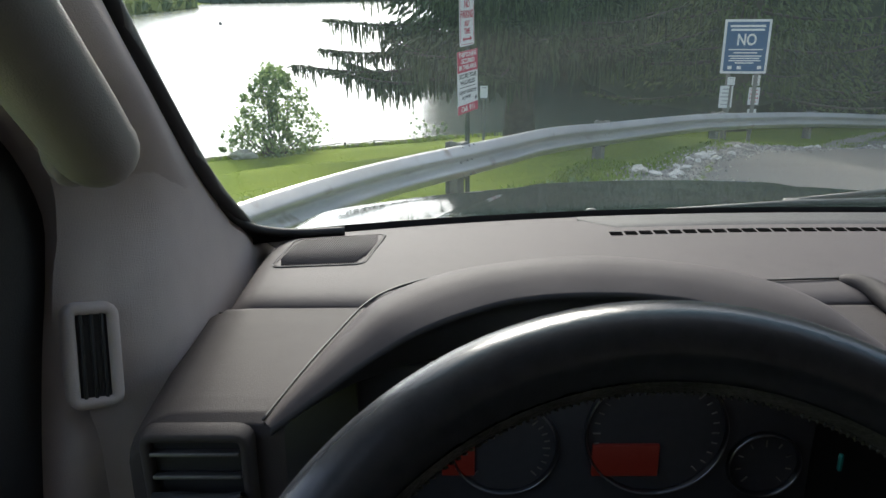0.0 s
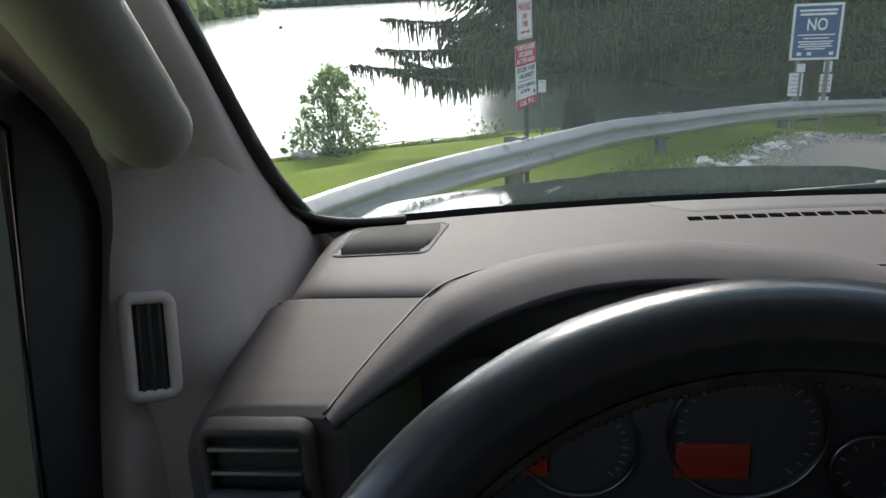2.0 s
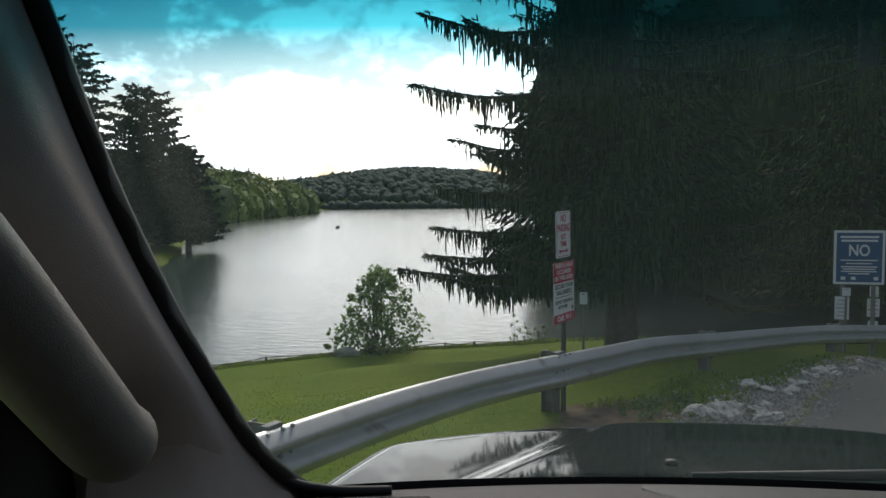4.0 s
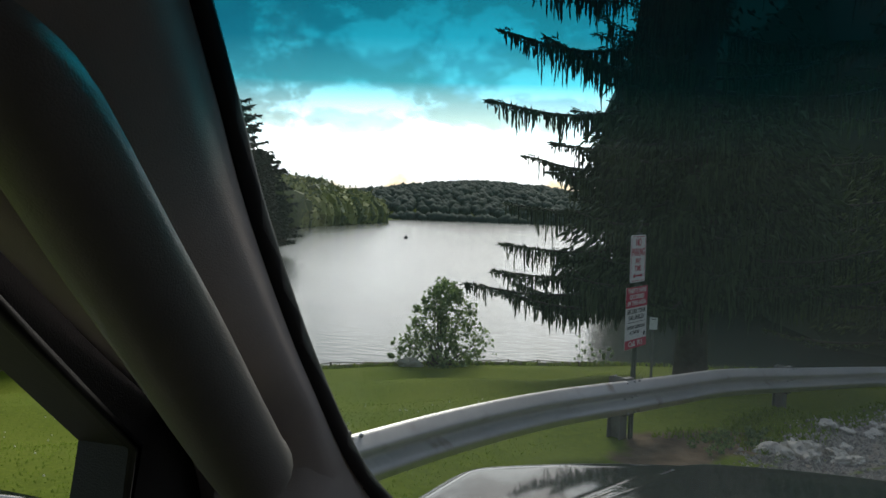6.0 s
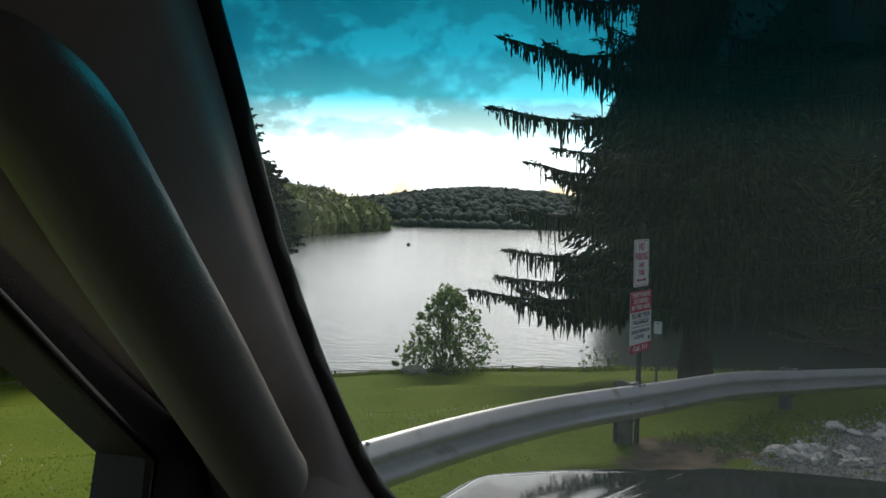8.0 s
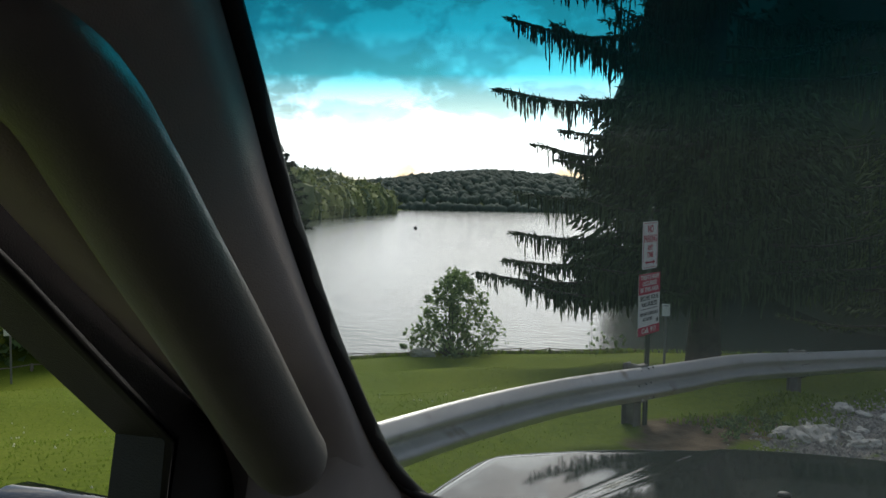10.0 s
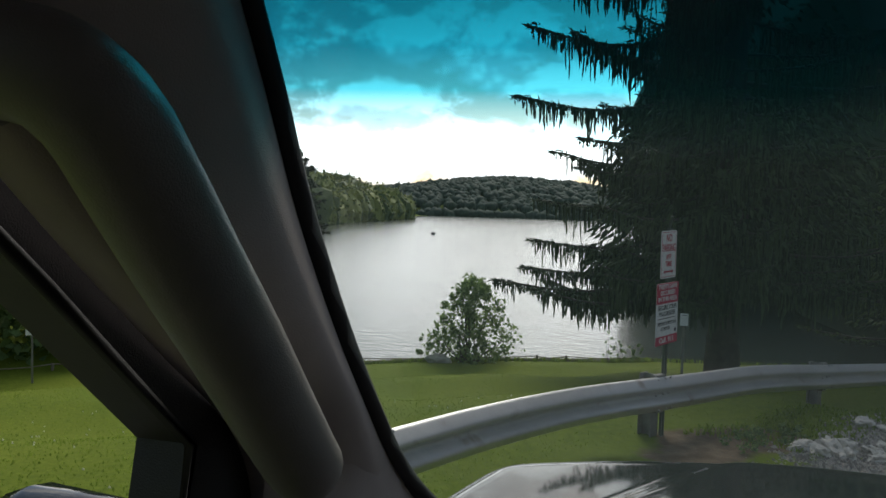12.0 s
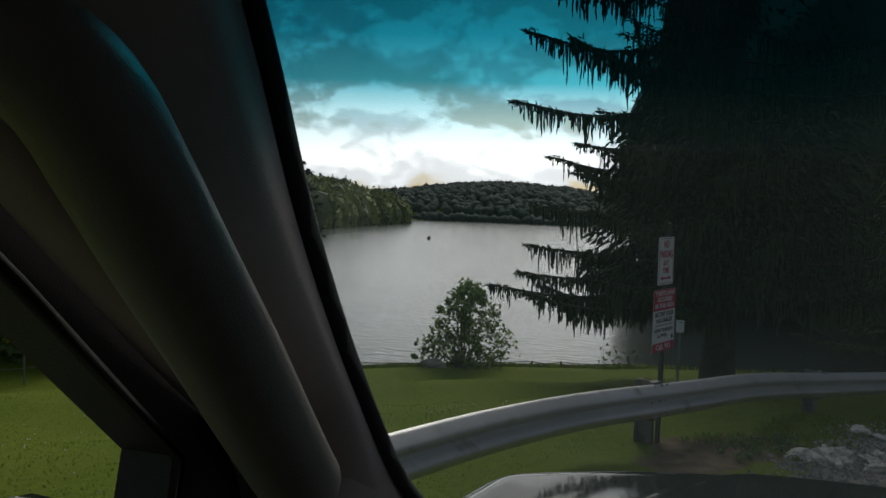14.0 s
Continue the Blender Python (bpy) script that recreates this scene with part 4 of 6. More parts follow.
def build_hood():
    """Bonnet with rounded shoulders, a raised middle and a dropping nose."""
    def z_at(x, y):
        u = abs(x - XC) / 0.90
        crest = 1.200 - 0.020 * ((y - 0.3) / 0.7) ** 2 - 0.040 * u ** 2
        raised = 0.007 / (1 + math.exp(-(0.585 - 0.28 * (y - 0.5) / 0.4 - abs(x - XC)) / 0.010))
        side = max(0.0, abs(x - XC) - (0.845 - 0.30 * max(0, y - 0.42) ** 1.2))
        nose = max(0.0, y - (0.90 - 0.20 * u ** 2.2))
        return crest + raised - 6.0 * side ** 2 - 3.2 * nose ** 2
    rows = [[(XC + 0.96 * math.sin(math.pi / 2 * u), y, z_at(XC + 0.96 * math.sin(math.pi / 2 * u), y)) for u in [k / 90 for k in range(-90, 91)]] for y in [0.40 + 0.011 * i for i in range(91)]]
    hood = cpart("bonnet", grid(bmesh.new(), rows), M_PAINT, None, "glossy dark green bonnet with a raised middle")
    # wings below the bonnet
    for sx in (-1, 1):
        x = XC + sx * 0.955
        cpart("front_wing", rounded(min(x - sx * 0.05, x), max(x - sx * 0.05, x), 0.0, 1.3, 0.45, 0.80, 0.04), M_PAINT, None, "dark green front wing")
    cpart("grille_nose", rounded(XC - 0.85, XC + 0.85, 1.25, 1.45, 0.45, 0.85, 0.05), M_PAINT, None, "dark green nose")
    for bx in (0.402, 0.80):
        bm = bmesh.new()
        bmesh.ops.create_uvsphere(bm, u_segments=12, v_segments=8, radius=0.010)
        bmesh.ops.scale(bm, vec=(1.2, 0.9, 0.5), verts=bm.verts)
        bmesh.ops.translate(bm, vec=(bx, 0.62, z_at(bx, 0.62) + 0.003), verts=bm.verts)
        cpart("washer_jet", bm, M_BLACK, hood, "small black washer jet")
    cowl = bmesh.new()
    grid(cowl, [[(x, base_y(x) + 0.06, 1.272), (x, base_y(x) + 0.09, 1.242), (x, 0.385, 1.208), (x, 0.405, 1.185)] for x in [-0.33 + 0.06 * i for i in range(32)]])
    cp = cpart("scuttle_panel", cowl, M_BLACK, None, "black plastic scuttle below the windscreen")
    for k, (p, q) in enumerate((((0.40, 0.395, 1.262), (1.04, 0.425, 1.278)),)):
        p, q = Vector(p), Vector(q)
        blade = rod([p, p.lerp(q, 0.5) + Vector((0, -0.008, 0.006)), q], [0.004, 0.006, 0.004], 8, 1.6)
        wi = cpart("wiper", blade, M_BLACK, None, "black windscreen wiper at rest")
        cpart("wiper_arm", rod([p.lerp(q, 0.5) + Vector((0, 0.0, 0.012)), p.lerp(q, 0.75) + Vector((0, 0.02, 0.014)), q + Vector((0.05, 0.03, -0.01))], [0.005, 0.006, 0.008], 8), M_BLACK, wi)
        cpart("wiper_clip", rounded(p.lerp(q, 0.46).x, p.lerp(q, 0.56).x, p.lerp(q, 0.5).y - 0.012, p.lerp(q, 0.5).y + 0.01, p.z + 0.004, p.z + 0.022, 0.003), M_BLACK, wi)


build_hood()


def build_wheel():
    c, tilt, R, r = Vector((0.2298, -0.6068, 1.2776)), radians(34.9), 0.2189, 0.0235
    m = Matrix.Translation(c) @ Matrix.Rotation(-tilt, 4, "X")       # wheel plane is local xz, driver towards -y
    seg, sides = 96, 20
    rows = []
    for i in range(seg + 1):
        a = 2 * math.pi * i / seg
        grip = 1 + 0.10 * math.exp(-((math.sin(a) - 0.35) / 0.25) ** 2)
        rows.append([m @ Vector(((R + r * grip * math.cos(b)) * math.cos(a), r * 1.05 * math.sin(b), (R + r * grip * math.cos(b)) * math.sin(a))) for b in (2 * math.pi * k / sides for k in range(sides))])
    wheel = cpart("steering_wheel", grid(bmesh.new(), rows, close=True), M_LEATHER, None, "dark worn leather steering wheel")
    # cracked inner band with stitches
    rows = []
    for i in range(seg + 1):
        a = 2 * math.pi * i / seg
        rows.append([m @ Vector(((R + (r + 0.0009) * math.cos(b)) * math.cos(a), r * 1.08 * math.sin(b), (R + (r + 0.0009) * math.cos(b)) * math.sin(a))) for b in (radians(q) for q in (178, 186, 196, 206, 214))])
    cpart("inner_band", grid(bmesh.new(), rows), M_LEATHER_WORN, wheel, "cracked leather along the inside of the rim")
    for i in range(150):
        a = math.pi * (0.02 + 0.96 * i / 149)
        b = radians(182)
        p = m @ Vector(((R + (r + 0.0018) * math.cos(b)) * math.cos(a), r * 1.05 * math.sin(b), (R + (r + 0.0018) * math.cos(b)) * math.sin(a)))
        q = m @ Vector(((R + (r + 0.0018) * math.cos(b + 0.16)) * math.cos(a + 0.009), r * 1.05 * math.sin(b + 0.16), (R + (r + 0.0018) * math.cos(b + 0.16)) * math.sin(a + 0.009)))
        cpart("stitch", rod([p, q], 0.0008, 5), M_STITCH, wheel)
    hub = bmesh.new()
    bmesh.ops.create_uvsphere(hub, u_segments=24, v_segments=12, radius=1)
    bmesh.ops.scale(hub, vec=(0.085, 0.03, 0.075), verts=hub.verts)
    bmesh.ops.transform(hub, matrix=m @ Matrix.Translation((0, 0.05, -0.01)), verts=hub.verts)
    cpart("hub", hub, M_BLACK, wheel, "padded hub")
    for a in (-0.25, math.pi + 0.25, -math.pi / 2):
        p, q = Vector((0.06 * math.cos(a), 0.05, 0.06 * math.sin(a) - 0.01)), Vector((R * math.cos(a), 0, R * math.sin(a)))
        cpart("spoke", rod([m @ p, m @ p.lerp(q, 0.5), m @ q], [0.022, 0.017, 0.016], 10, 0.6), M_BLACK, wheel)
    cpart("steering_column", rod([m @ Vector((0, 0.08, -0.02)), m @ Vector((0, 0.40, -0.02))], [0.05, 0.06], 14), M_BLACK, wheel)


build_wheel()


def build_shell():
    """Roof, floor, rear and the far sides that close the cabin behind the camera."""
    roof = grid(bmesh.new(), [[(x, y, 1.955 + 0.03 * (1 - ((x - XC) / 0.8) ** 2) - (0.02 if y > -0.47 else 0)) for x in [-0.2 + 0.1 * i for i in range(17)]] for y in (-0.38, -0.45, -0.6, -1.0, -1.6, -2.4, -3.2)])
    bmesh.ops.solidify(roof, geom=roof.faces[:], thickness=0.04)
    cpart("headliner", roof, M_HEADLINER, None, "cloth roof lining")
    cpart("floor_pan", rounded(-0.3, 1.5, -3.3, 0.3, 0.40, 0.45, 0.01), M_DARKPANEL, None, "dark carpeted floor")
    cpart("bulkhead", rounded(-0.3, 1.5, 0.30, 0.34, 0.45, 1.16, 0.01), M_BLACK, None)
    for sx in (-1, 1):
        x = XC + sx * 0.86
        a, b = min(x, x + sx * 0.05), max(x, x + sx * 0.05)
        cpart("rear_side_panel", rounded(a, b, -3.3, -1.22, 0.45, 1.38, 0.01), M_DASH_LOW, None)
        cpart("roof_rail", rounded(a, b, -3.3, -1.22, 1.82, 1.98, 0.01), M_HEADLINER, None)
        for y in (-1.34, -2.35, -3.3):
            cpart("side_pillar", rounded(a, b, y, y + 0.12, 1.38, 1.82, 0.01), M_PILLAR, None)
    # dark panes behind the camera, added to keep light off the upper pillars
    tint = bpy.data.materials.new("light_cutting_glass")
    tint.use_nodes = True
    tn = tint.node_tree
    tr = tn.nodes.new("ShaderNodeBsdfTransparent")
    tr.inputs[0].default_value = (0.10, 0.11, 0.10, 1)
    tn.links.new(tr.outputs[0], tn.nodes["Material Output"].inputs[0])
    for x in (XC - 0.88, XC + 0.88):
        for y0, y1 in ((-2.23, -1.34), (-3.18, -2.35)):
            cpart("rear_window", rounded(x - 0.003, x + 0.003, y0, y1 + 0.12, 1.38, 1.82, 0), tint, None, "unseen dark pane added to cut the light from behind", smooth=False)
    cpart("tailgate_window", rounded(-0.26, 1.46, -3.335, -3.328, 1.40, 1.84, 0), tint, None, "unseen dark pane added to cut the light from behind", smooth=False)
    cpart("tailgate", rounded(-0.26, 1.46, -3.36, -3.30, 0.45, 1.40, 0.01), M_DASH_LOW, None)
    cpart("tailgate_header", rounded(-0.26, 1.46, -3.36, -3.30, 1.84, 1.98, 0.01), M_HEADLINER, None)
    for x in (0.22, 0.98):
        seat = cpart("front_seat", rounded(x - 0.26, x + 0.26, -1.62, -1.42, 0.80, 1.45, 0.05), M_DASH_LOW, None, "grey cloth front seat")
        cpart("seat_cushion", rounded(x - 0.26, x + 0.26, -1.45, -0.92, 0.68, 0.84, 0.05), M_DASH_LOW, seat)
        cpart("headrest", rounded(x - 0.13, x + 0.13, -1.60, -1.50, 1.50, 1.68, 0.04), M_DASH_LOW, seat)
    for wx in (-0.25, 1.45):
        for wy in (0.95, -2.2):
            bm = bmesh.new()
            bmesh.ops.create_cone(bm, cap_ends=True, segments=32, radius1=0.39, radius2=0.39, depth=0.25)
            bmesh.ops.rotate(bm, matrix=Matrix.Rotation(math.pi / 2, 3, "Y"), verts=bm.verts)
            bmesh.ops.translate(bm, vec=(wx, wy, 0.36), verts=bm.verts)
            cpart("tyre", bm, M_RUBBER, None, "black tyre")


build_shell()

# ---- guard rail ----
def gz(x, y):
    return float(height(np.array(x), np.array(y)))


def build_guardrail():
    line = spline(RAIL, 120)
    top = thing("guardrail", 0.2, 5.99, gz(0.2, 5.99), "galvanised steel W-beam guardrail on weathered posts beside the verge", "guardrail")
    profile = [(0.0, 0.000), (0.014, -0.006), (0.030, -0.014), (0.052, -0.050), (0.076, -0.066), (0.083, -0.083), (0.076, -0.100), (0.050, -0.118), (0.010, -0.142), (0.004, -0.156), (0.010, -0.170),
               (0.050, -0.194), (0.076, -0.212), (0.083, -0.229), (0.076, -0.246), (0.052, -0.262), (0.030, -0.298), (0.014, -0.306), (0.0, -0.312)]

    def frame_at(i):
        d = (line[min(i + 1, 119)] - line[max(i - 1, 0)])
        d.z = 0
        d.normalize()
        return Vector((d.y, -d.x, 0))                  # towards the lot
    rows = []
    for i, p in enumerate(line):
        n = frame_at(i)
        ripple = 0.004 * noise.noise((p.x * 1.7, p.y * 1.7, 3)) 
        rows.append([p + n * (o + ripple) + Vector((0, 0, dz)) for o, dz in profile] + [p + n * (o + ripple - 0.004) + Vector((0, 0, dz)) for o, dz in reversed(profile)])
    bm = grid(bmesh.new(), rows, close=True)
    under(part("beam", bm, M_GALV, None, "folded steel beam with scuffs"), top)
    # posts at the beam's joints
    want = [Vector(q) for q in ((-1.85, 0.9, 0.64), (-1.29, 2.81, 0.51), (0.2, 5.99, 0.26), (2.29, 9.36, -0.12), (5.04, 12.69, -0.55), (7.8, 14.9, -0.91), (10.6, 16.8, -1.3))]
    for w in want:
        i = min(range(120), key=lambda k: (line[k] - w).length)
        p, n = line[i], frame_at(i)
        ang = math.atan2(n.y, n.x)
        g = gz(p.x - n.x * 0.1, p.y - n.y * 0.1)
        m = Matrix.Translation((p.x, p.y, 0)) @ Matrix.Rotation(ang, 4, "Z")
        post = bmesh.new()
        for x0, x1, y0, y1 in ((-0.185, -0.175, -0.06, 0.06), (-0.06, -0.05, -0.06, 0.06), (-0.176, -0.059, -0.005, 0.005)):
            box(post, x0, x1, y0, y1, g - 0.3, p.z + 0.012, 0.0015, m)
        po = under(part("post", post, M_POSTSTEEL, None, "weathered steel post", smooth=False), top)
        under(part("block", rounded(-0.052, 0.006, -0.06, 0.06, p.z - 0.33, p.z + 0.02, 0.006, m), M_POSTSTEEL, None), top)
        t = Vector((-n.y, n.x, 0))
        for dt in (-0.09, 0.03, 0.11):
            for dz, o in ((-0.012, 0.022), (-0.156, 0.008), (-0.285, 0.042)):
                b = bmesh.new()
                bmesh.ops.create_uvsphere(b, u_segments=10, v_segments=6, radius=0.013)
                bmesh.ops.translate(b, vec=p + n * (o + 0.008) + t * dt + Vector((0, 0, dz)), verts=b.verts)
                under(part("bolt", b, M_BACK, None), top)


build_guardrail()


# ---- signs ----
def word(text, size, x, z, material, parent, m, width=None, y=-0.004):
    """Flat lettering on a sign's face, in the sign's own plane (local xz, facing -y)."""
    cu = bpy.data.curves.new("word", "FONT")
    cu.body, cu.size, cu.align_x, cu.align_y, cu.extrude, cu.offset = text, size, "CENTER", "CENTER", 0.0006, size * 0.022
    tmp = bpy.data.objects.new("word", cu)
    me = bpy.data.meshes.new_from_object(tmp)
    bpy.data.objects.remove(tmp)
    w = max(v.co.x for v in me.vertices) - min(v.co.x for v in me.vertices)
    k = width / w if width else 1.0
    me.transform(Matrix.Translation((x, y, z)) @ Matrix.Rotation(math.pi / 2, 4, "X") @ Matrix.Diagonal((k, 1, 1, 1)))
    me.transform(m)
    me.materials.append(material)
    ob = new("lettering", me)
    ob.parent = parent
    return ob


def plate(name, w, h, material, parent, m, label="", x=0.0, z=0.0, r=0.02, t=0.003, y=0.0):
    """Thin rounded plate in local xz, its face at -t."""
    bm = bmesh.new()
    loop = []
    for cx, cz, a0 in ((w / 2 - r, h / 2 - r, 0), (-w / 2 + r, h / 2 - r, 90), (-w / 2 + r, -h / 2 + r, 180), (w / 2 - r, -h / 2 + r, 270)):
        for k in range(5):
            a = radians(a0 + 22.5 * k)
            loop.append((x + cx + r * math.cos(a), z + cz + r * math.sin(a)))
    f = [bm.verts.new(m @ Vector((px, y - t, pz))) for px, pz in loop]
    b = [bm.verts.new(m @ Vector((px, y, pz))) for px, pz in loop]
    bm.faces.new(f)
    bm.faces.new(list(reversed(b)))
    for i in range(len(f)):
        bm.faces.new((f[i], f[(i + 1) % len(f)], b[(i + 1) % len(b)], b[i]))
    return part(name, bm, material, parent, label, smooth=False)


def bar(parent, m, x, z, w, h, material, y=-0.0042):
    return part("printed_line", rounded(x - w / 2, x + w / 2, y - 0.0004, y + 0.0012, z - h / 2, z + h / 2, 0, m), material, parent, smooth=False)


POLE = (0.262, 6.10)


def build_parking_signs():
    g = gz(*POLE)
    s = thing("sign_post", POLE[0], POLE[1], g, "no-parking and theft warning signs on a green steel post", "sign")
    top = 1.60 - g
    u = bmesh.new()
    for x0, x1, y0, y1 in ((-0.03, -0.014, 0.0, 0.006), (0.014, 0.03, 0.0, 0.006), (-0.016, -0.012, 0.0, 0.03), (0.012, 0.016, 0.0, 0.03), (-0.014, 0.014, 0.026, 0.031)):
        box(u, x0, x1, y0, y1, -0.2, top, 0.001)
    turn = Matrix.Rotation(radians(62), 4, "Z")
    po = part("post", u, M_GREENPOST, s, "green punched steel post", smooth=False, m=None)
    po.matrix_local = turn
    lean = turn @ Matrix.Rotation(radians(-1.5), 4, "Y")
    # upper plate
    m = lean @ Matrix.Translation((0, -0.004, 1.366 - g)) @ Matrix.Diagonal((0.94, 1, 0.935, 1))
    p = plate("no_parking_plate", 0.305, 0.457, M_SIGNWHITE, s, m, "white plate with red words NO PARKING ANY TIME", r=0.025)
    for x0, z0, w, h in ((0, 0.213, 0.262, 0.005), (0, -0.213, 0.262, 0.005), (-0.137, 0, 0.005, 0.386), (0.137, 0, 0.005, 0.386)):
        bar(p, m, x0, z0, w, h, M_REDINK)
    word("NO", 0.10, 0, 0.155, M_REDINK, p, m, 0.11)
    word("PARKING", 0.10, 0, 0.06, M_REDINK, p, m, 0.25)
    word("ANY", 0.075, 0, -0.025, M_REDINK, p, m, 0.11)
    word("TIME", 0.075, 0, -0.095, M_REDINK, p, m, 0.13)
    arrow = bmesh.new()
    pts = [(-0.10, -0.165), (-0.06, -0.14), (-0.06, -0.157), (0.06, -0.157), (0.06, -0.14), (0.10, -0.165), (0.06, -0.19), (0.06, -0.173), (-0.06, -0.173), (-0.06, -0.19)]
    arrow.faces.new([arrow.verts.new(m @ Vector((x, -0.0046, z))) for x, z in pts])
    part("arrow", arrow, M_REDINK, p, "red double arrow", smooth=False)
    # lower plate
    m = lean @ Matrix.Translation((0, -0.006, 0.832 - g)) @ Matrix.Diagonal((0.94, 1, 0.93, 1))
    p = plate("theft_warning_plate", 0.43, 0.60, M_SIGNWHITE, s, m, "red and white plate that warns of thefts", r=0.006)
    plate("red_field", 0.43, 0.20, M_SIGNRED, p, m, "", 0, 0.20, 0.004, 0.0012, -0.003)
    plate("red_field", 0.43, 0.085, M_SIGNRED, p, m, "", 0, -0.2575, 0.004, 0.0012, -0.003)
    for t, z, w in (("THEFTS HAVE", 0.262, 0.37), ("OCCURRED", 0.203, 0.29), ("IN THIS AREA", 0.143, 0.37)):
        word(t, 0.062, 0, z, M_SIGNWHITE, p, m, w, -0.0052)
    for t, z, w in (("SECURE YOUR", 0.06, 0.37), ("VALUABLES!", 0.0, 0.32)):
        word(t, 0.062, 0, z, M_INK, p, m, w)
    bar(p, m, 0, -0.045, 0.34, 0.006, M_INK)
    word("REPORT SUSPICIOUS", 0.045, 0, -0.095, M_INK, p, m, 0.36)
    word("ACTIVITIES", 0.045, -0.03, -0.148, M_INK, p, m, 0.19)
    word("Call. 911", 0.07, 0, -0.258, M_SIGNWHITE, p, m, 0.28, -0.0052)
    seal = bmesh.new()
    bmesh.ops.create_circle(seal, cap_ends=True, segments=20, radius=0.022, matrix=m @ Matrix.Translation((0.17, -0.0046, -0.175)) @ Matrix.Rotation(math.pi / 2, 4, "X"))
    part("round_emblem", seal, M_INK, p, "small dark round emblem", smooth=False)
    # bent flat piece on top of the post, standing in for a bird-like shape
    bent_piece = rod(spline([Vector((-0.02, 0.01, 1.61 - g)), Vector((-0.03, -0.01, 1.66 - g)), Vector((-0.07, -0.04, 1.705 - g)), Vector((-0.10, -0.05, 1.70 - g))], 12), [0.014] * 6 + [0.011] * 6, 6, 0.35)
    ob = part("bent_piece", bent_piece, M_GREENPOST, s, "bent flat piece standing in for a bird-like shape")
    ob.matrix_local = turn


build_parking_signs()


def small_sign(name, x, y, z_mid, w, h, face, yaw, label, rows=0, ink=None, foot=None):
    g = gz(x, y)
    s = thing(name, x, y, g, label, "sign")
    r = Matrix.Rotation(radians(yaw), 4, "Z")
    p = part("post", rounded(-0.02, 0.02, 0.002, 0.03, -0.2, z_mid - g + h * 0.3, 0.002), M_POSTSTEEL, s, smooth=False)
    p.matrix_local = r
    m = r @ Matrix.Translation((0, 0, z_mid - g))
    pl = plate("plate", w, h, face, s, m, r=0.01)
    for i in range(rows):
        bar(pl, m, 0, h * (0.34 - 0.68 * i / max(1, rows - 1)), w * (0.55 + 0.25 * ((i * 7) % 3) / 2), h * 0.055, ink or M_INK)
    return s, pl, m


def build_lake_signs():
    # blue rule board
    x, y = 5.70, 13.75
    g = gz(x, y)
    s = thing("rule_board", x, y, g, "blue rule board with a white border and the large word NO", "sign")
    r = Matrix.Rotation(radians(-8), 4, "Z")
    for dx in (-0.3, 0.3):
        p = part("post", rounded(dx - 0.04, dx + 0.04, 0.0, 0.05, -0.3, 0.9 - g, 0.004), M_POSTSTEEL, s, "dull post", smooth=False)
        p.matrix_local = r
    s.scale = (0.86, 0.86, 0.86)
    m = r @ Matrix.Translation((0, 0, (0.54 - g) / 0.86))
    b = plate("board", 0.98, 1.16, M_SIGNWHITE, s, m, "white-edged board", r=0.012, t=0.02)
    plate("blue_field", 0.88, 1.06, M_SIGNBLUE, b, m, "blue field", r=0.01, t=0.002, y=-0.02)
    word("NO", 0.34, 0, 0.14, M_SIGNWHITE, b, m, 0.40, -0.0235)
    for i, (z, w) in enumerate(((0.44, 0.74), (0.36, 0.70), (-0.06, 0.72), (-0.13, 0.5), (-0.20, 0.7), (-0.25, 0.62), (-0.30, 0.68), (-0.35, 0.4))):
        bar(b, m, 0, z, w, 0.045 if i < 2 else 0.025, M_SIGNWHITE, -0.0232)
    for dx in (-0.3, -0.1, 0.33):
        bar(b, m, dx, -0.45, 0.09, 0.07, M_SIGNWHITE, -0.0232)
    small_sign("notice_sign", 5.32, 13.45, -0.36, 0.24, 0.42, M_SIGNWHITE, -8, "white notice plate with a dark heading below the rule board", 5, M_BACK)
    small_sign("notice_sign", 5.38, 13.42, -0.06, 0.14, 0.15, M_SIGNWHITE, -8, "small white plate with a black square, below the rule board", 1, M_INK)
    small_sign("marker_sign", 6.05, 13.95, -0.42, 0.21, 0.34, M_SIGNWHITE, -8, "white marker plate with red print on a thin post", 4, M_REDINK)
    small_sign("marker_sign", 6.07, 13.98, -0.12, 0.15, 0.2, M_SIGNWHITE, -8, "small white plate with dark print above the marker", 2, M_INK)
    small_sign("marker_sign", 6.04, 13.93, -0.72, 0.17, 0.10, M_SIGNWHITE, -8, "narrow white plate near the rail", 2, M_INK)
    small_sign("lawn_sign", -12.25, 11.4, -1.0, 0.24, 0.36, M_SIGNWHITE, 46, "small white plate at the edge of the lawn", 1, M_INK)
    small_sign("stake_sign", 0.63, 11.6, 0.02, 0.125, 0.2, M_SIGNWHITE, 0, "small white plate with a black square beside the lake", 1, M_INK)


build_lake_signs()


# ---- rocks, gravel ----
def rock_mesh(seed, sub=3):
    bm = bmesh.new()
    bmesh.ops.create_icosphere(bm, subdivisions=sub, radius=1)
    for v in bm.verts:
        n = noise.noise(v.co * 1.3 + Vector((seed * 7.1, 0, 0)))
        k = noise.cell(v.co * 1.6 + Vector((0, seed * 3.7, 0)))
        v.co *= 0.8 + 0.45 * n + 0.16 * k
        v.co.z *= 0.7
    me = bpy.data.meshes.new("rock")
    bmesh.ops.recalc_face_normals(bm, faces=bm.faces)
    bm.to_mesh(me)
    bm.free()
    me.materials.append(M_ROCK)
    return me


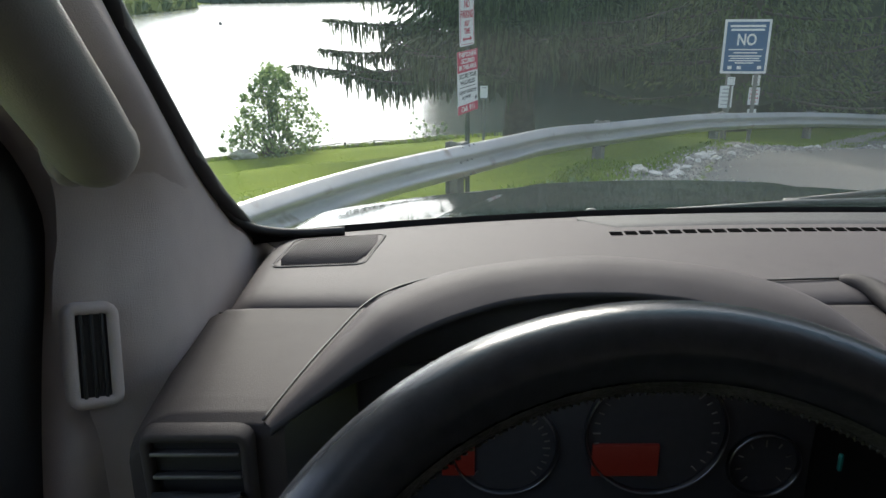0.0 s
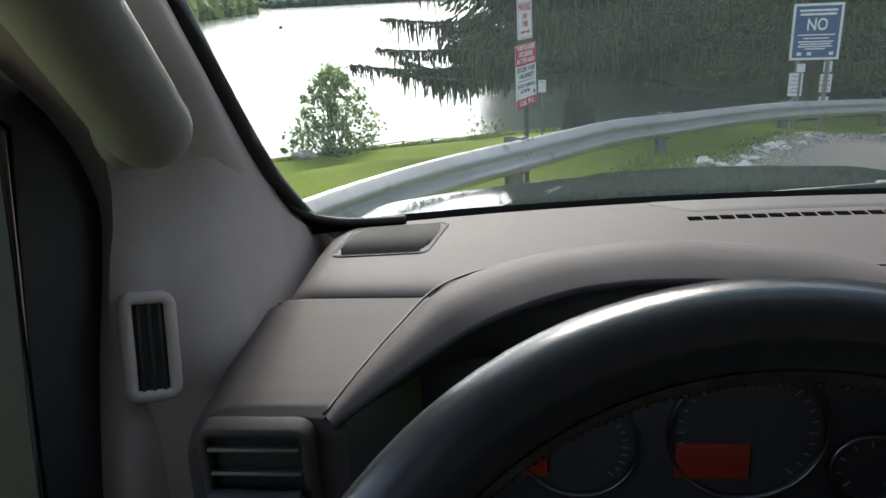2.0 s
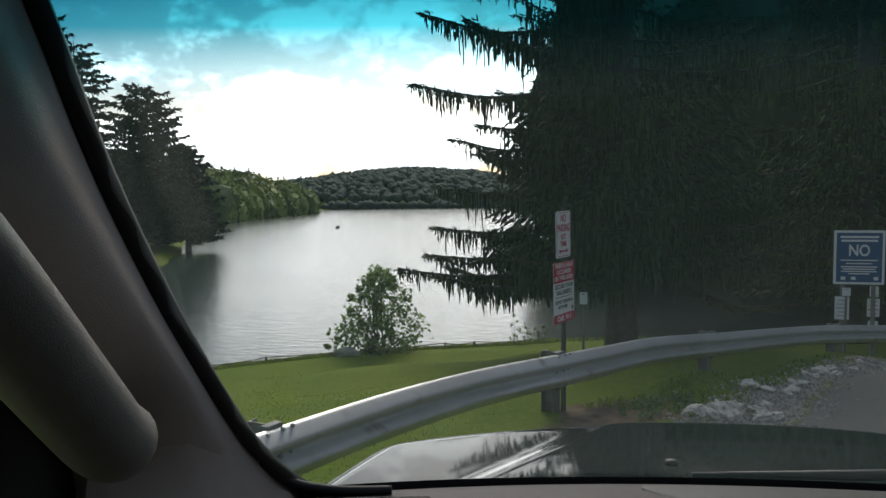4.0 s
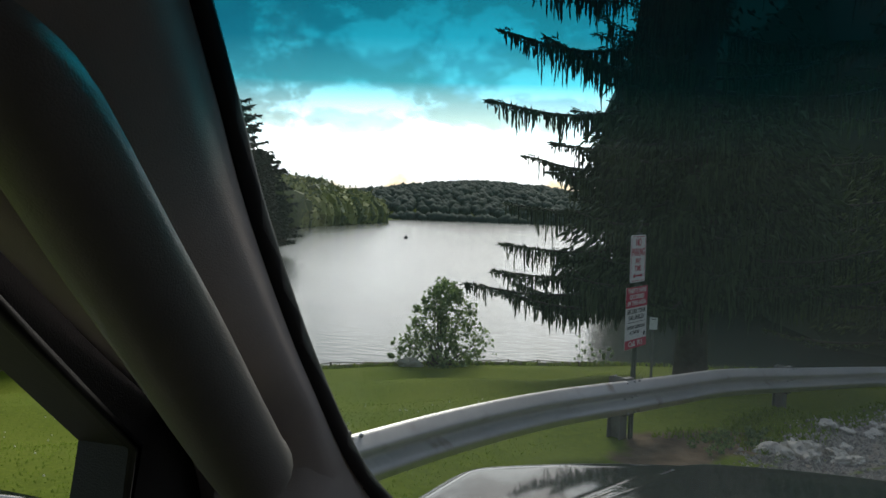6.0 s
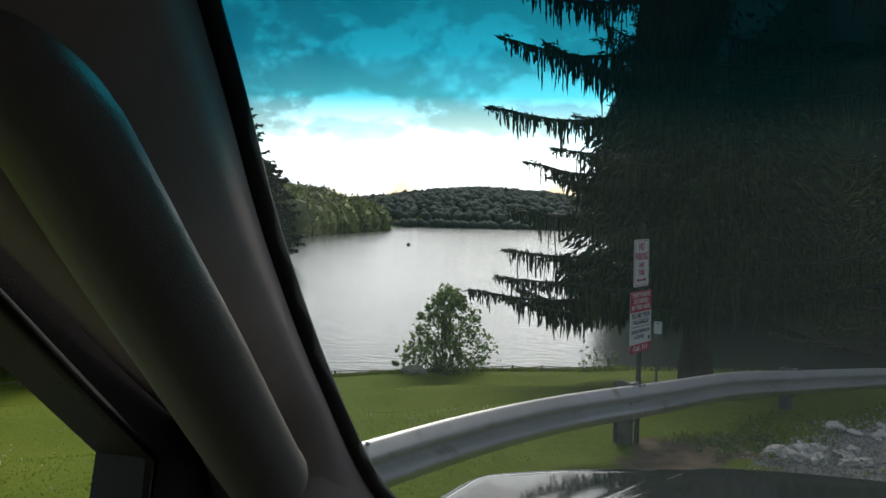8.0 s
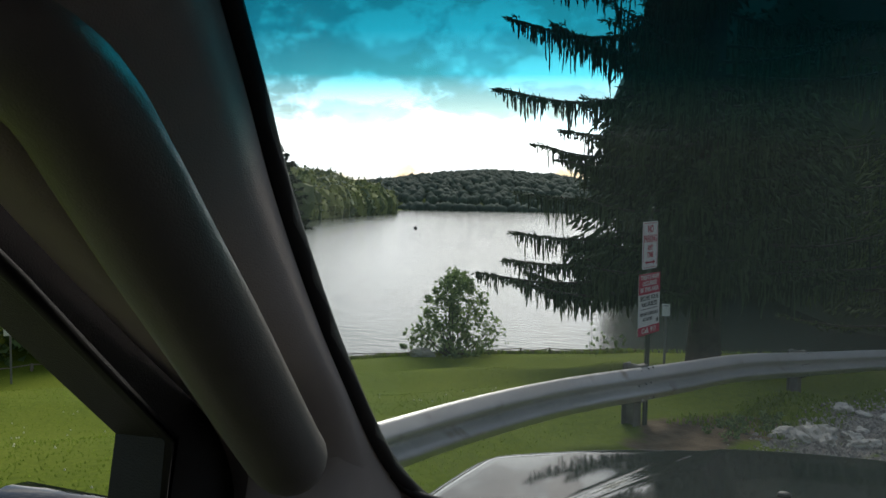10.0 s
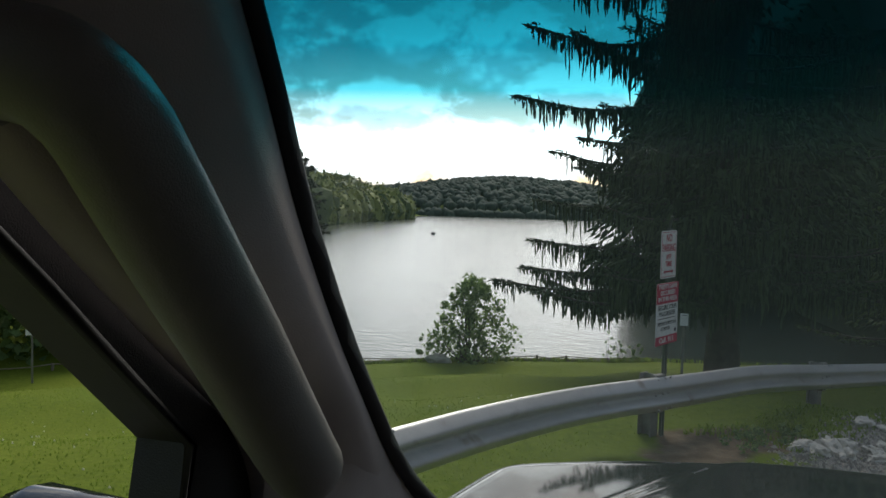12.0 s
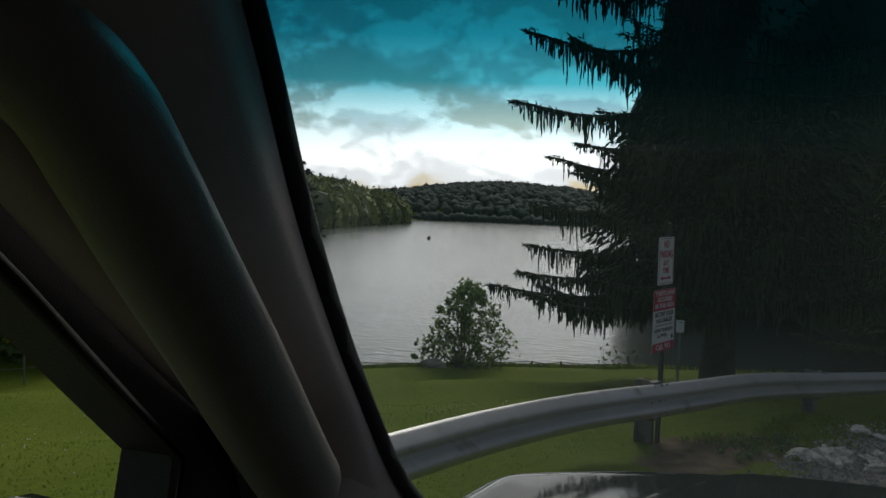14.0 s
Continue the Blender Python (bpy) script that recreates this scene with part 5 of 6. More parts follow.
def build_rocks():
    rng = random.Random(5)
    meshes = [rock_mesh(k) for k in range(9)]
    spots = [(1.50, 6.42, 0.12), (1.62, 6.25, 0.10), (1.74, 6.50, 0.15), (1.90, 6.62, 0.11), (1.84, 6.30, 0.10), (1.40, 6.30, 0.07), (2.14, 6.66, 0.13), (2.08, 6.34, 0.10), (2.24, 6.45, 0.09), (1.98, 7.0, 0.08), (2.36, 7.95, 0.11), (2.33, 7.1, 0.07),
             (2.92, 8.25, 0.10), (3.05, 8.6, 0.08), (3.3, 9.1, 0.09), (4.0, 10.5, 0.13), (4.2, 10.75, 0.10), (3.7, 9.8, 0.07)]
    for i in range(16):
        f = rng.random()
        p = spline([(2.7, 8.0, 0), (4.15, 10.55, 0), (5.4, 11.7, 0), (8.6, 13.8, 0), (11.5, 15.6, 0)], 50)[int(f * 49)]
        spots.append((p.x + rng.uniform(-0.25, 0.25), p.y + rng.uniform(-0.2, 0.2), rng.uniform(0.03, 0.08)))
    for x, y, s in spots:
        ob = new("rock", rng.choice(meshes))
        ob.matrix_world = Matrix.Translation((x, y, gz(x, y) + s * 0.28)) @ Euler((rng.uniform(-0.4, 0.4), rng.uniform(-0.4, 0.4), rng.uniform(0, 6.28))).to_matrix().to_4x4() @ Matrix.Diagonal((s * rng.uniform(0.9, 1.4), s * rng.uniform(0.8, 1.1), s * rng.uniform(0.7, 1), 1))
        tagged(ob, "broken white limestone rock lying on the gravel verge", "rock", "rocks along the verge")


build_rocks()


def scatter(name, count, where, piece, material, label, category, seed):
    """Many small pieces in one mesh. where(rng) -> x, y or None; piece(rng, x, y, z) -> verts, faces."""
    rng = random.Random(seed)
    V, F = [], []
    pts = []
    while len(pts) < count:
        p = where(rng)
        if p:
            pts.append(p)
    P = np.array(pts)
    Z = height(P[:, 0], P[:, 1])
    for (x, y), z in zip(pts, Z.tolist()):
        v, f = piece(rng, x, y, z)
        o = len(V)
        V += v
        F += [tuple(i + o for i in q) for q in f]
    return tagged(mesh_ob(name, V, F, material), label, category, kind="stuff")


VERGE = spline([(1.55, 5.7, 0), (2.1, 6.8, 0), (2.75, 8.1, 0), (4.15, 10.55, 0), (5.4, 11.7, 0), (8.6, 13.8, 0), (11.5, 15.6, 0)], 80)


def pebble(rng, x, y, z):
    s = rng.uniform(0.008, 0.035)
    a = rng.uniform(0, 6.28)
    c, d = math.cos(a) * s, math.sin(a) * s
    v = [(x + c, y + d, z), (x - d * 0.8, y + c * 0.8, z), (x - c, y - d, z), (x + d * 0.7, y - c * 0.7, z), (x + c * 0.2, y, z + s * 0.9)]
    return v, [(0, 1, 4), (1, 2, 4), (2, 3, 4), (3, 0, 4)]


def on_verge(rng):
    p = rng.choice(VERGE)
    return p.x + rng.gauss(0, 0.26), p.y + rng.gauss(0, 0.22)


scatter("gravel", 5200, on_verge, pebble, M_GRAVEL, "loose grey gravel along the edge of the asphalt", "gravel", 8)


def rail_side(x, y):
    """Positive on the lot's side of the rail."""
    best, s = 1e9, 0
    for p, q in zip(RAIL, RAIL[1:]):
        tx, ty = q[0] - p[0], q[1] - p[1]
        l2 = tx * tx + ty * ty
        f = max(0, min(1, ((x - p[0]) * tx + (y - p[1]) * ty) / l2))
        d = math.hypot(x - p[0] - f * tx, y - p[1] - f * ty)
        if d < best:
            best, s = d, math.copysign(d, (x - p[0]) * ty - (y - p[1]) * tx)
    return s


def blade(lo, hi):
    def make(rng, x, y, z):
        h, a, b = rng.uniform(lo, hi), rng.uniform(0, 6.28), rng.uniform(0, 6.28)
        w = 0.006 + h * 0.05
        dx, dy = math.cos(a) * w, math.sin(a) * w
        bx, by = math.cos(b) * h * 0.5, math.sin(b) * h * 0.5
        return [(x - dx, y - dy, z - 0.01), (x + dx, y + dy, z - 0.01), (x + bx * 0.3 + dx * 0.6, y + by * 0.3 + dy * 0.6, z + h * 0.6), (x + bx, y + by, z + h)], [(0, 1, 2), (0, 2, 3)]
    return make


def on_lawn(rng):
    r = 3 + 19 * rng.random() ** 1.15
    a = radians(rng.uniform(-68, 22))
    x, y = r * math.sin(a), -0.8 + r * math.cos(a)
    if y < 1 or rail_side(x, y) > -0.1 or shore_distance(np.array(x), np.array(y)) < 0.1:
        return None
    if rng.random() < 0.7 and rail_side(x, y) > -1.0 and x + y > 5.5:
        return None
    return x, y


scatter("lawn_grass", 45000, on_lawn, blade(0.008, 0.022), M_GRASS, "short green lawn grass with a few clover blooms", "grass", 3)


def on_strip(rng):
    p = rng.choice(VERGE)
    f = rng.random()
    x, y = p.x - 1.0 * f - 0.1, p.y + 0.45 * f + 0.1
    return (x, y) if rail_side(x, y) > 0.02 and noise.noise((x * 1.1, y * 1.1, 0)) > -0.15 else None


scatter("verge_grass", 3800, on_strip, blade(0.015, 0.06), M_GRASS, "patchy taller grass between the rail and the gravel", "grass", 4)


def on_shore(rng):
    i = rng.randrange(0, 6)
    a, b = SHORE[i], SHORE[i + 1]
    f = rng.random()
    x, y = a[0] + (b[0] - a[0]) * f, a[1] + (b[1] - a[1]) * f
    return (x + rng.gauss(0, 0.12), y - abs(rng.gauss(0, 0.22)))


scatter("shore_grass", 3500, on_shore, blade(0.04, 0.15), M_GRASS, "longer grass fringe at the water's edge", "grass", 6)


def bloom(rng, x, y, z):
    s = 0.011
    return [(x - s, y, z + 0.05), (x + s, y, z + 0.05), (x, y + s, z + 0.055), (x, y, z + 0.068)], [(0, 1, 3), (1, 2, 3), (2, 0, 3)]


def clover_spot(rng):
    x, y = rng.uniform(-7, -1.4), rng.uniform(1.5, 8)
    return (x, y) if rail_side(x, y) < -0.2 else None


scatter("clover_blooms", 130, clover_spot, bloom, M_CLOVER, "white clover blooms dotted over the lawn", "flowers", 12)


# ---- trees ----
def add_tube(V, F, pts, radii, sides=6):
    o = len(V)
    for i, p in enumerate(pts):
        d = (pts[min(i + 1, len(pts) - 1)] - pts[max(i - 1, 0)]).normalized()
        s = d.cross(Vector((0.31, 0.2, 0.93))).normalized()
        u = s.cross(d)
        for k in range(sides):
            a = 2 * math.pi * k / sides
            V.append(p + radii[i] * (math.cos(a) * s + math.sin(a) * u))
    for i in range(len(pts) - 1):
        for k in range(sides):
            F.append((o + i * sides + k, o + i * sides + (k + 1) % sides, o + (i + 1) * sides + (k + 1) % sides, o + (i + 1) * sides + k))


FAT = 1.0


def add_tassel(V, F, p, d, length, width, rng):
    """A needled twig: a tapering three-sided spindle."""
    o = len(V)
    d = d.normalized()
    s = d.cross(Vector((rng.uniform(-1, 1), rng.uniform(-1, 1), 0.1))).normalized()
    u = d.cross(s)
    q = p + d * length * 0.3
    width *= FAT
    V.append(p)
    for k in range(3):
        a = 2.094 * k
        V.append(q + width * (math.cos(a) * s + math.sin(a) * u))
    V.append(p + d * length)
    F.extend([(o, o + 1, o + 2), (o, o + 2, o + 3), (o, o + 3, o + 1), (o + 4, o + 2, o + 1), (o + 4, o + 3, o + 2), (o + 4, o + 1, o + 3)])


def add_cord(V, F, p, length, width, rng, floor):
    """A hanging twig, knobbly with needles and blunt at its end."""
    o = len(V)
    length = min(length, max(0.06, p.z - floor - rng.uniform(-0.15, 0.2)))
    width *= FAT
    turn = rng.uniform(0, 2)
    lean = Vector((rng.uniform(-0.10, 0.10), rng.uniform(-0.10, 0.10), -1))
    for f, r in ((0.0, 0.35), (0.2, 1.0), (0.42, 0.65), (0.62, 0.95), (0.85, 0.7), (1.0, 0.12)):
        c = p + lean * length * f + Vector((rng.uniform(-0.3, 0.3), rng.uniform(-0.3, 0.3), 0)) * width
        r *= width * rng.uniform(0.7, 1.25)
        for k in range(3):
            a = turn + 2.094 * k
            V.append(c + Vector((r * math.cos(a), r * math.sin(a), rng.uniform(-0.4, 0.4) * width)))
    for i in range(5):
        for k in range(3):
            F.append((o + 3 * i + k, o + 3 * i + (k + 1) % 3, o + 3 * i + 3 + (k + 1) % 3, o + 3 * i + 3 + k))


def spruce_limb(V, F, WV, WF, origin, azim, length, rise, sag, rng, density=1.0, hang=0.55, spread=1.0, floor=1.1):
    """A limb that sags and lifts its tip, hung with pendulous twigs."""
    out = Vector((math.sin(azim), math.cos(azim), 0))
    side = Vector((out.y, -out.x, 0))
    pts = []
    n = 12
    wob = rng.uniform(-0.15, 0.15)
    for i in range(n + 1):
        f = i / n
        z = rise * f - sag * math.sin(math.pi * min(1, f * 1.05)) * 0.8 + 0.16 * length * 0.25 * (max(0, f - 0.6) / 0.4) ** 1.5
        pts.append(origin + out * length * f + side * length * wob * f * f + Vector((0, 0, z)))
    add_tube(WV, WF, pts, [0.05 * (length / 4) * (1 - 0.85 * i / n) + 0.006 for i in range(n + 1)], 5)
    step = 0.085 / density
    s = 0.15 * length
    while s < length:
        f = s / length
        i = min(int(f * n), n - 1)
        p = pts[i].lerp(pts[i + 1], f * n - i)
        taper = min(1.0, 0.30 + 2.6 * (1 - f))
        gap = 0.45 + 0.9 * noise.noise((s * 2.3, azim * 9, origin.z * 3))
        # side sprays
        for sg in (-1, 1):
            w = spread * (0.10 + 0.95 * (1 - f) ** 0.7 * min(1, f * 4)) * length * 0.20 * rng.uniform(0.4, 1.1)
            d = (side * sg * rng.uniform(0.5, 1.0) + out * rng.uniform(0.3, 0.8) + Vector((0, 0, rng.uniform(-0.35, 0.15)))).normalized()
            k = 0.06
            while k < w:
                q = p + d * k + Vector((0, 0, -0.25 * k * k))
                if rng.random() < 0.72:
                    add_cord(V, F, q, hang * taper * rng.choice((0.3, 0.45, 0.6, 0.8, 1.0)) * rng.uniform(0.7, 1.1) * (0.6 + gap), rng.uniform(0.016, 0.030), rng, floor)
                for _ in range(2):
                    add_tassel(V, F, q, d + Vector((rng.uniform(-0.8, 0.8), rng.uniform(-0.8, 0.8), rng.uniform(-0.6, 0.3))), rng.uniform(0.08, 0.18) * FAT ** 0.8, 0.016, rng)
                k += 0.12 * math.sqrt(FAT)
        if rng.random() < 0.8:
            add_cord(V, F, p, hang * taper * rng.choice((0.3, 0.5, 0.7, 0.9, 1.2, 1.5)) * rng.uniform(0.7, 1.1) * (0.6 + gap), rng.uniform(0.018, 0.032), rng, floor)
        for _ in range(4):
            add_tassel(V, F, p + out * rng.uniform(-0.04, 0.04), out + Vector((rng.uniform(-1, 1), rng.uniform(-1, 1), rng.uniform(-0.8, 0.7))), rng.uniform(0.06, 0.16) * FAT ** 0.8, 0.020, rng)
        s += step
    for k in range(9):
        add_tassel(V, F, pts[-1] - out * 0.04 * k, out + Vector((rng.uniform(-0.9, 0.9), rng.uniform(-0.9, 0.9), rng.uniform(-0.4, 0.9))), rng.uniform(0.08, 0.18), 0.020, rng)


def conifer(name, x, y, tall, reach, low, limbs, label, seed, special=(), density=1.0, hang=0.55, needles=None, trunk_r=0.33, taper=1.0, thin=0, short=(), core=0):
    rng = random.Random(seed)
    g = gz(x, y)
    t = thing(name, x, y, g, label, "tree")
    V, F, WV, WF = [], [], [], []
    add_tube(WV, WF, [Vector((0, 0, tall * k / 12 - 0.3)) for k in range(13)], [trunk_r * (1 - 0.93 * (k / 12)) * (1.25 if k == 0 else 1) for k in range(13)], 10)
    for z, az, ln, rise, sag in special:
        spruce_limb(V, F, WV, WF, Vector((0, 0, z)), az, ln, rise, sag, rng, density * 1.25, hang, 0.6)
    for i in range(limbs):
        f = (i + rng.random()) / limbs
        z = low + (tall * 0.97 - low) * f ** 1.25
        ln = reach * (1 - (z - low) / (tall - low)) ** taper * rng.uniform(0.75, 1.05) + 0.25
        az = i * 2.399 + rng.uniform(-0.3, 0.3)
        # an open top, through which the sky shows
        if thin and z > 6.5 and rng.random() < 0.5:
            continue
        # keep the limbs in front of a seen gap shorter
        if z < 6 and any(abs(((az - s) + math.pi) % (2 * math.pi) - math.pi) < 0.6 for s in short):
            ln = min(ln, 2.3)
        spruce_limb(V, F, WV, WF, Vector((0, 0, z)), az, ln * (0.62 if thin and -2.3 < ((az + math.pi) % (2 * math.pi)) - math.pi < -0.9 else 1), rng.uniform(-0.12, 0.04) * ln, 0.06 * ln, rng, density * 0.55, hang)
    for i in range(int(core * 1.8)):
        z = low + (tall - low) * rng.random() ** 1.4
        r = reach * (1 - (z - low) / (tall - low)) * 0.62 * math.sqrt(rng.random())
        a = rng.uniform(0, 6.28)
        if z < low + 1.2 and any(abs(((a - s) + math.pi) % (2 * math.pi) - math.pi) < 0.7 for s in short):
            continue
        if z > 5.6 and rng.random() < 0.9:
            continue
        p = Vector((r * math.sin(a), r * math.cos(a), z))
        add_tassel(V, F, p, Vector((math.sin(a), math.cos(a), rng.uniform(-1.6, -0.2))), rng.uniform(0.12, 0.32), rng.uniform(0.03, 0.055), rng)
    wood = mesh_ob("trunk", WV, WF, M_BARK, True)
    crown = mesh_ob("crown", V, F, needles or M_SPRUCE)
    for o in (wood, crown):
        o.parent = t
    tagged(crown, "drooping needled twigs")
    return t


L_AZ = radians(-97)
conifer("spruce", 1.62, 16.0, 21, 4.9, 2.0, 240, "large dark Norway spruce with drooping twigs, standing on the bank", 21,
        special=[(7.55, L_AZ, 4.45, -0.35, 0.45), (6.25, L_AZ - 0.05, 4.65, -0.6, 0.40), (3.95, L_AZ + 0.1, 4.3, -0.45, 0.2), (3.1, L_AZ - 0.2, 4.2, -0.5, 0.2), (2.6, L_AZ + 0.05, 4.4, -0.65, 0.2), (2.25, L_AZ - 0.02, 5.0, -0.6, 0.3), (8.6, L_AZ - 0.1, 4.3, -0.3, 0.4), (5.3, L_AZ + 0.1, 3.2, -0.4, 0.2), (4.6, L_AZ - 0.15, 3.4, -0.4, 0.2),
                 (2.3, L_AZ - 0.35, 4.6, -0.6, 0.55), (2.2, L_AZ + 0.35, 4.4, -0.7, 0.5), (9.3, L_AZ + 0.1, 3.9, -0.2, 0.5), (9.0, -L_AZ, 4.4, -0.1, 0.4), (5.2, L_AZ + 0.5, 4.2, -0.5, 0.5), (7.1, L_AZ - 0.5, 4.2, -0.5, 0.5)],
        thin=1, density=1.15, short=(2.1,), core=9000)
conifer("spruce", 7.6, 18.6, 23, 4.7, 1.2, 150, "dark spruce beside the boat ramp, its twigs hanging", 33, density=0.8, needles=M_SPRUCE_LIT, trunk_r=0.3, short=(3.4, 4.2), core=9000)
conifer("spruce", 14.5, 20.5, 19, 5.0, 0.8, 95, "dark spruce standing by the water", 34, density=0.45, trunk_r=0.3, core=5000)
FAT = 5.0
for k, (px, py, h, rr) in enumerate(((-33.8, 56, 14.0, 5.0), (-39.5, 56, 17.5, 6.0), (-36, 62, 14.5, 5.5), (-45, 60, 21, 7.0), (-32.0, 60, 10.0, 3.6))):
    conifer("pine", px, py, h, rr, 1.5, 110, "tall dark pine on the far side of the cove", 50 + k, density=0.45, hang=0.25, needles=M_PINE, trunk_r=0.3, taper=0.5)


def leafy(name, x, y, tall, wide, leaves, leaf, material, label, category, seed, stems=9, lumps=14):
    """A shrub or tree: stems, twigs and single leaves gathered in uneven clumps."""
    rng = random.Random(seed)
    g = gz(x, y)
    t = thing(name, x, y, g, label, category)
    WV, WF, V, F = [], [], [], []
    centres = []
    for i in range(lumps):
        f = (i + 0.5) / lumps
        z = tall * (0.06 + 0.88 * f ** 1.15)
        r = wide * 0.5 * min(1.0, 0.72 + 1.4 * f) * (1 - f) ** 0.42 * rng.random() ** 0.4
        a = i * 2.4 + rng.uniform(-0.4, 0.4)
        centres.append((Vector((r * math.cos(a), r * math.sin(a), z)), wide * rng.uniform(0.06, 0.15) * (1.2 - 0.6 * f)))
    for i in range(stems):
        c, s = rng.choice(centres)
        add_tube(WV, WF, [Vector((rng.gauss(0, 0.03) * wide, rng.gauss(0, 0.03) * wide, -0.05)), c * 0.5 + Vector((rng.gauss(0, 0.03), rng.gauss(0, 0.03), 0)) * wide, c + Vector((0, 0, s))], [0.012 * tall, 0.007 * tall, 0.002 * tall], 5)
    for i in range(leaves):
        c, s = rng.choice(centres)
        d = Vector((rng.gauss(0, 1), rng.gauss(0, 1), rng.gauss(0, 1))).normalized()
        p = c + d * s * rng.uniform(0.35, 1.15) * (1 + 0.3 * noise.noise(d * 3 + c))
        n = Vector((rng.gauss(0, 1), rng.gauss(0, 1), rng.gauss(0.6, 1))).normalized()
        a = n.cross(Vector((rng.gauss(0, 1), rng.gauss(0, 1), rng.gauss(0, 1)))).normalized()
        b = n.cross(a)
        L = leaf * rng.uniform(0.6, 1.2)
        o = len(V)
        V += [p - a * L * 0.5, p + b * L * 0.3 - a * 0.05 * L, p + a * L * 0.5 - n * L * 0.1, p - b * L * 0.3 - a * 0.05 * L]
        F.append((o, o + 1, o + 2, o + 3))
    wood = mesh_ob("stems", WV, WF, M_BARK)
    crown = mesh_ob("foliage", V, F, material)
    for o in (wood, crown):
        o.parent = t
    return t


leafy("bush", -4.7, 19.0, 2.45, 2.7, 3400, 0.14, M_LEAF, "round-leaved green shrub at the lake's edge", "bush", 7, stems=22, lumps=75)
leafy("sapling", -5.95, 18.55, 0.75, 0.8, 330, 0.09, M_LEAF, "low green sprout beside the shrub", "bush", 8, stems=4, lumps=5)
for k, (wx, wy, wh) in enumerate(((-1.05, 20.55, 1.0), (-0.75, 20.8, 0.7), (-0.45, 20.75, 0.5), (-0.2, 21.0, 0.55))):
    leafy("weed", wx, wy, wh, 0.55, 130, 0.07, M_LEAF, "thin leafy weed at the water's edge", "weed", 70 + k, stems=5, lumps=7)
for k, (wx, wy) in enumerate(((1.05, 6.25), (1.3, 6.55), (0.95, 6.0), (1.5, 6.95))):
    leafy("weed", wx, wy, 0.16, 0.4, 170, 0.05, M_LEAF, "low yellowish green weed beside the rocks", "weed", 80 + k, stems=4, lumps=6)
for k, (wx, wy, h, w) in enumerate(((-14.6, 14.2, 4.5, 5.0), (-16.3, 11.6, 5.5, 6.0), (-14.0, 16.6, 4.5, 4.5), (-20, 15, 8, 8), (-19.5, 7.5, 7, 7.5), (-24, 11, 10, 9))):
    leafy("tree", wx, wy, h, w, 5200, 0.28, M_LEAF, "leafy green tree at the far edge of the lawn", "tree", 90 + k, stems=14, lumps=40)


# ---- far woods ----
def forest(name, spots, material, label, seed, lo, hi, tufts=60, leaf=0.5, slim=0.42, sub=2, smooth=False):
    """Distant woods: lumpy crowns broken up by many leaf sprays, as one mass."""
    rng = random.Random(seed)
    bm = bmesh.new()
    bmesh.ops.create_icosphere(bm, subdivisions=sub, radius=1)
    base = [v.co.copy() for v in bm.verts]
    tri = [tuple(v.index for v in f.verts) for f in bm.faces]
    bm.free()
    V, F = [], []
    for x, y, z in spots:
        h = rng.uniform(lo, hi)
        w = h * slim * rng.uniform(0.75, 1.2)
        o = len(V)
        sd = Vector((rng.uniform(0, 50), rng.uniform(0, 50), 0))
        for c in base:
            k = 1 + 0.34 * noise.noise(c * 2.1 + sd) + 0.24 * noise.noise(c * 5.3 + sd) + rng.uniform(-0.09, 0.09)
            V.append((x + c.x * w * k, y + c.y * w * k, z + h * 0.52 + c.z * h * 0.52 * k))
        F += [tuple(i + o for i in q) for q in tri]
        for _ in range(tufts):
            p = Vector(V[o + rng.randrange(len(base))]).lerp(Vector((x, y, z + h * 0.5)), rng.uniform(-0.14, 0.1))
            a = Vector((rng.gauss(0, 1), rng.gauss(0, 1), rng.gauss(0, 1))).normalized() * leaf * rng.uniform(0.5, 1.3)
            b = a.cross(Vector((rng.gauss(0, 1), rng.gauss(0, 1), rng.gauss(0, 1))).normalized())
            q = len(V)
            V += [p - a, p + b, p + a, p - b]
            F.append((q, q + 1, q + 2, q + 3))
    return tagged(mesh_ob(name, V, F, material, smooth), label, "woods", kind="stuff")


def woods(xy, seed, jitter):
    rng = random.Random(seed)
    P = [(x + rng.gauss(0, jitter), y + rng.gauss(0, jitter)) for x, y in xy]
    A = np.array(P)
    s, Z = shore_distance(A[:, 0], A[:, 1]), height(A[:, 0], A[:, 1])
    return [(x, y, z - 2.2) for (x, y), d, z in zip(P, s.tolist(), Z.tolist()) if d > 0.8]


def rising(spots, slope, cap):
    """The woods climb away from the water."""
    A = np.array(spots)
    d = shore_distance(A[:, 0], A[:, 1])
    return [(x, y, z + min(cap, slope * max(0, q - 2))) for (x, y, z), q in zip(spots, d.tolist())]


tip = []
for i in range(80):
    f = i / 79
    for depth in (2, 5, 9, 13, 18, 24, 31):
        tip.append((-66 - 12 * f - depth * 0.95, 130 + 98 * f - depth * 0.2))
tip += [(-78.5 + 12 * i / 59, 231 - 95 * i / 59) for i in range(60)]
forest("headland_woods", rising(woods(tip, 1, 1.6), 0.20, 4.0), M_FOREST, "sunlit green woods on the headland across the water", 2, 6.5, 10, 130, 0.45, 0.36)
ridge = []
for i in range(180):
    for j in range(22):
        ridge.append((-260 + 2.9 * i, 328 + 6.5 * j))
slope = [(x, y, z + 2.3) for x, y, z in woods(ridge, 3, 2.0)]
slope += woods([(-4 - 100 * i / 99, 327 - 14.5 * i / 99) for i in range(100)], 9, 1.5)
forest("ridge_woods", slope, M_HILL, "wooded ridge behind the lake, its haze put into the blue-green leaf colour", 4, 4.0, 5.6, 10, 0.5, 0.55, 1, True)
right = []
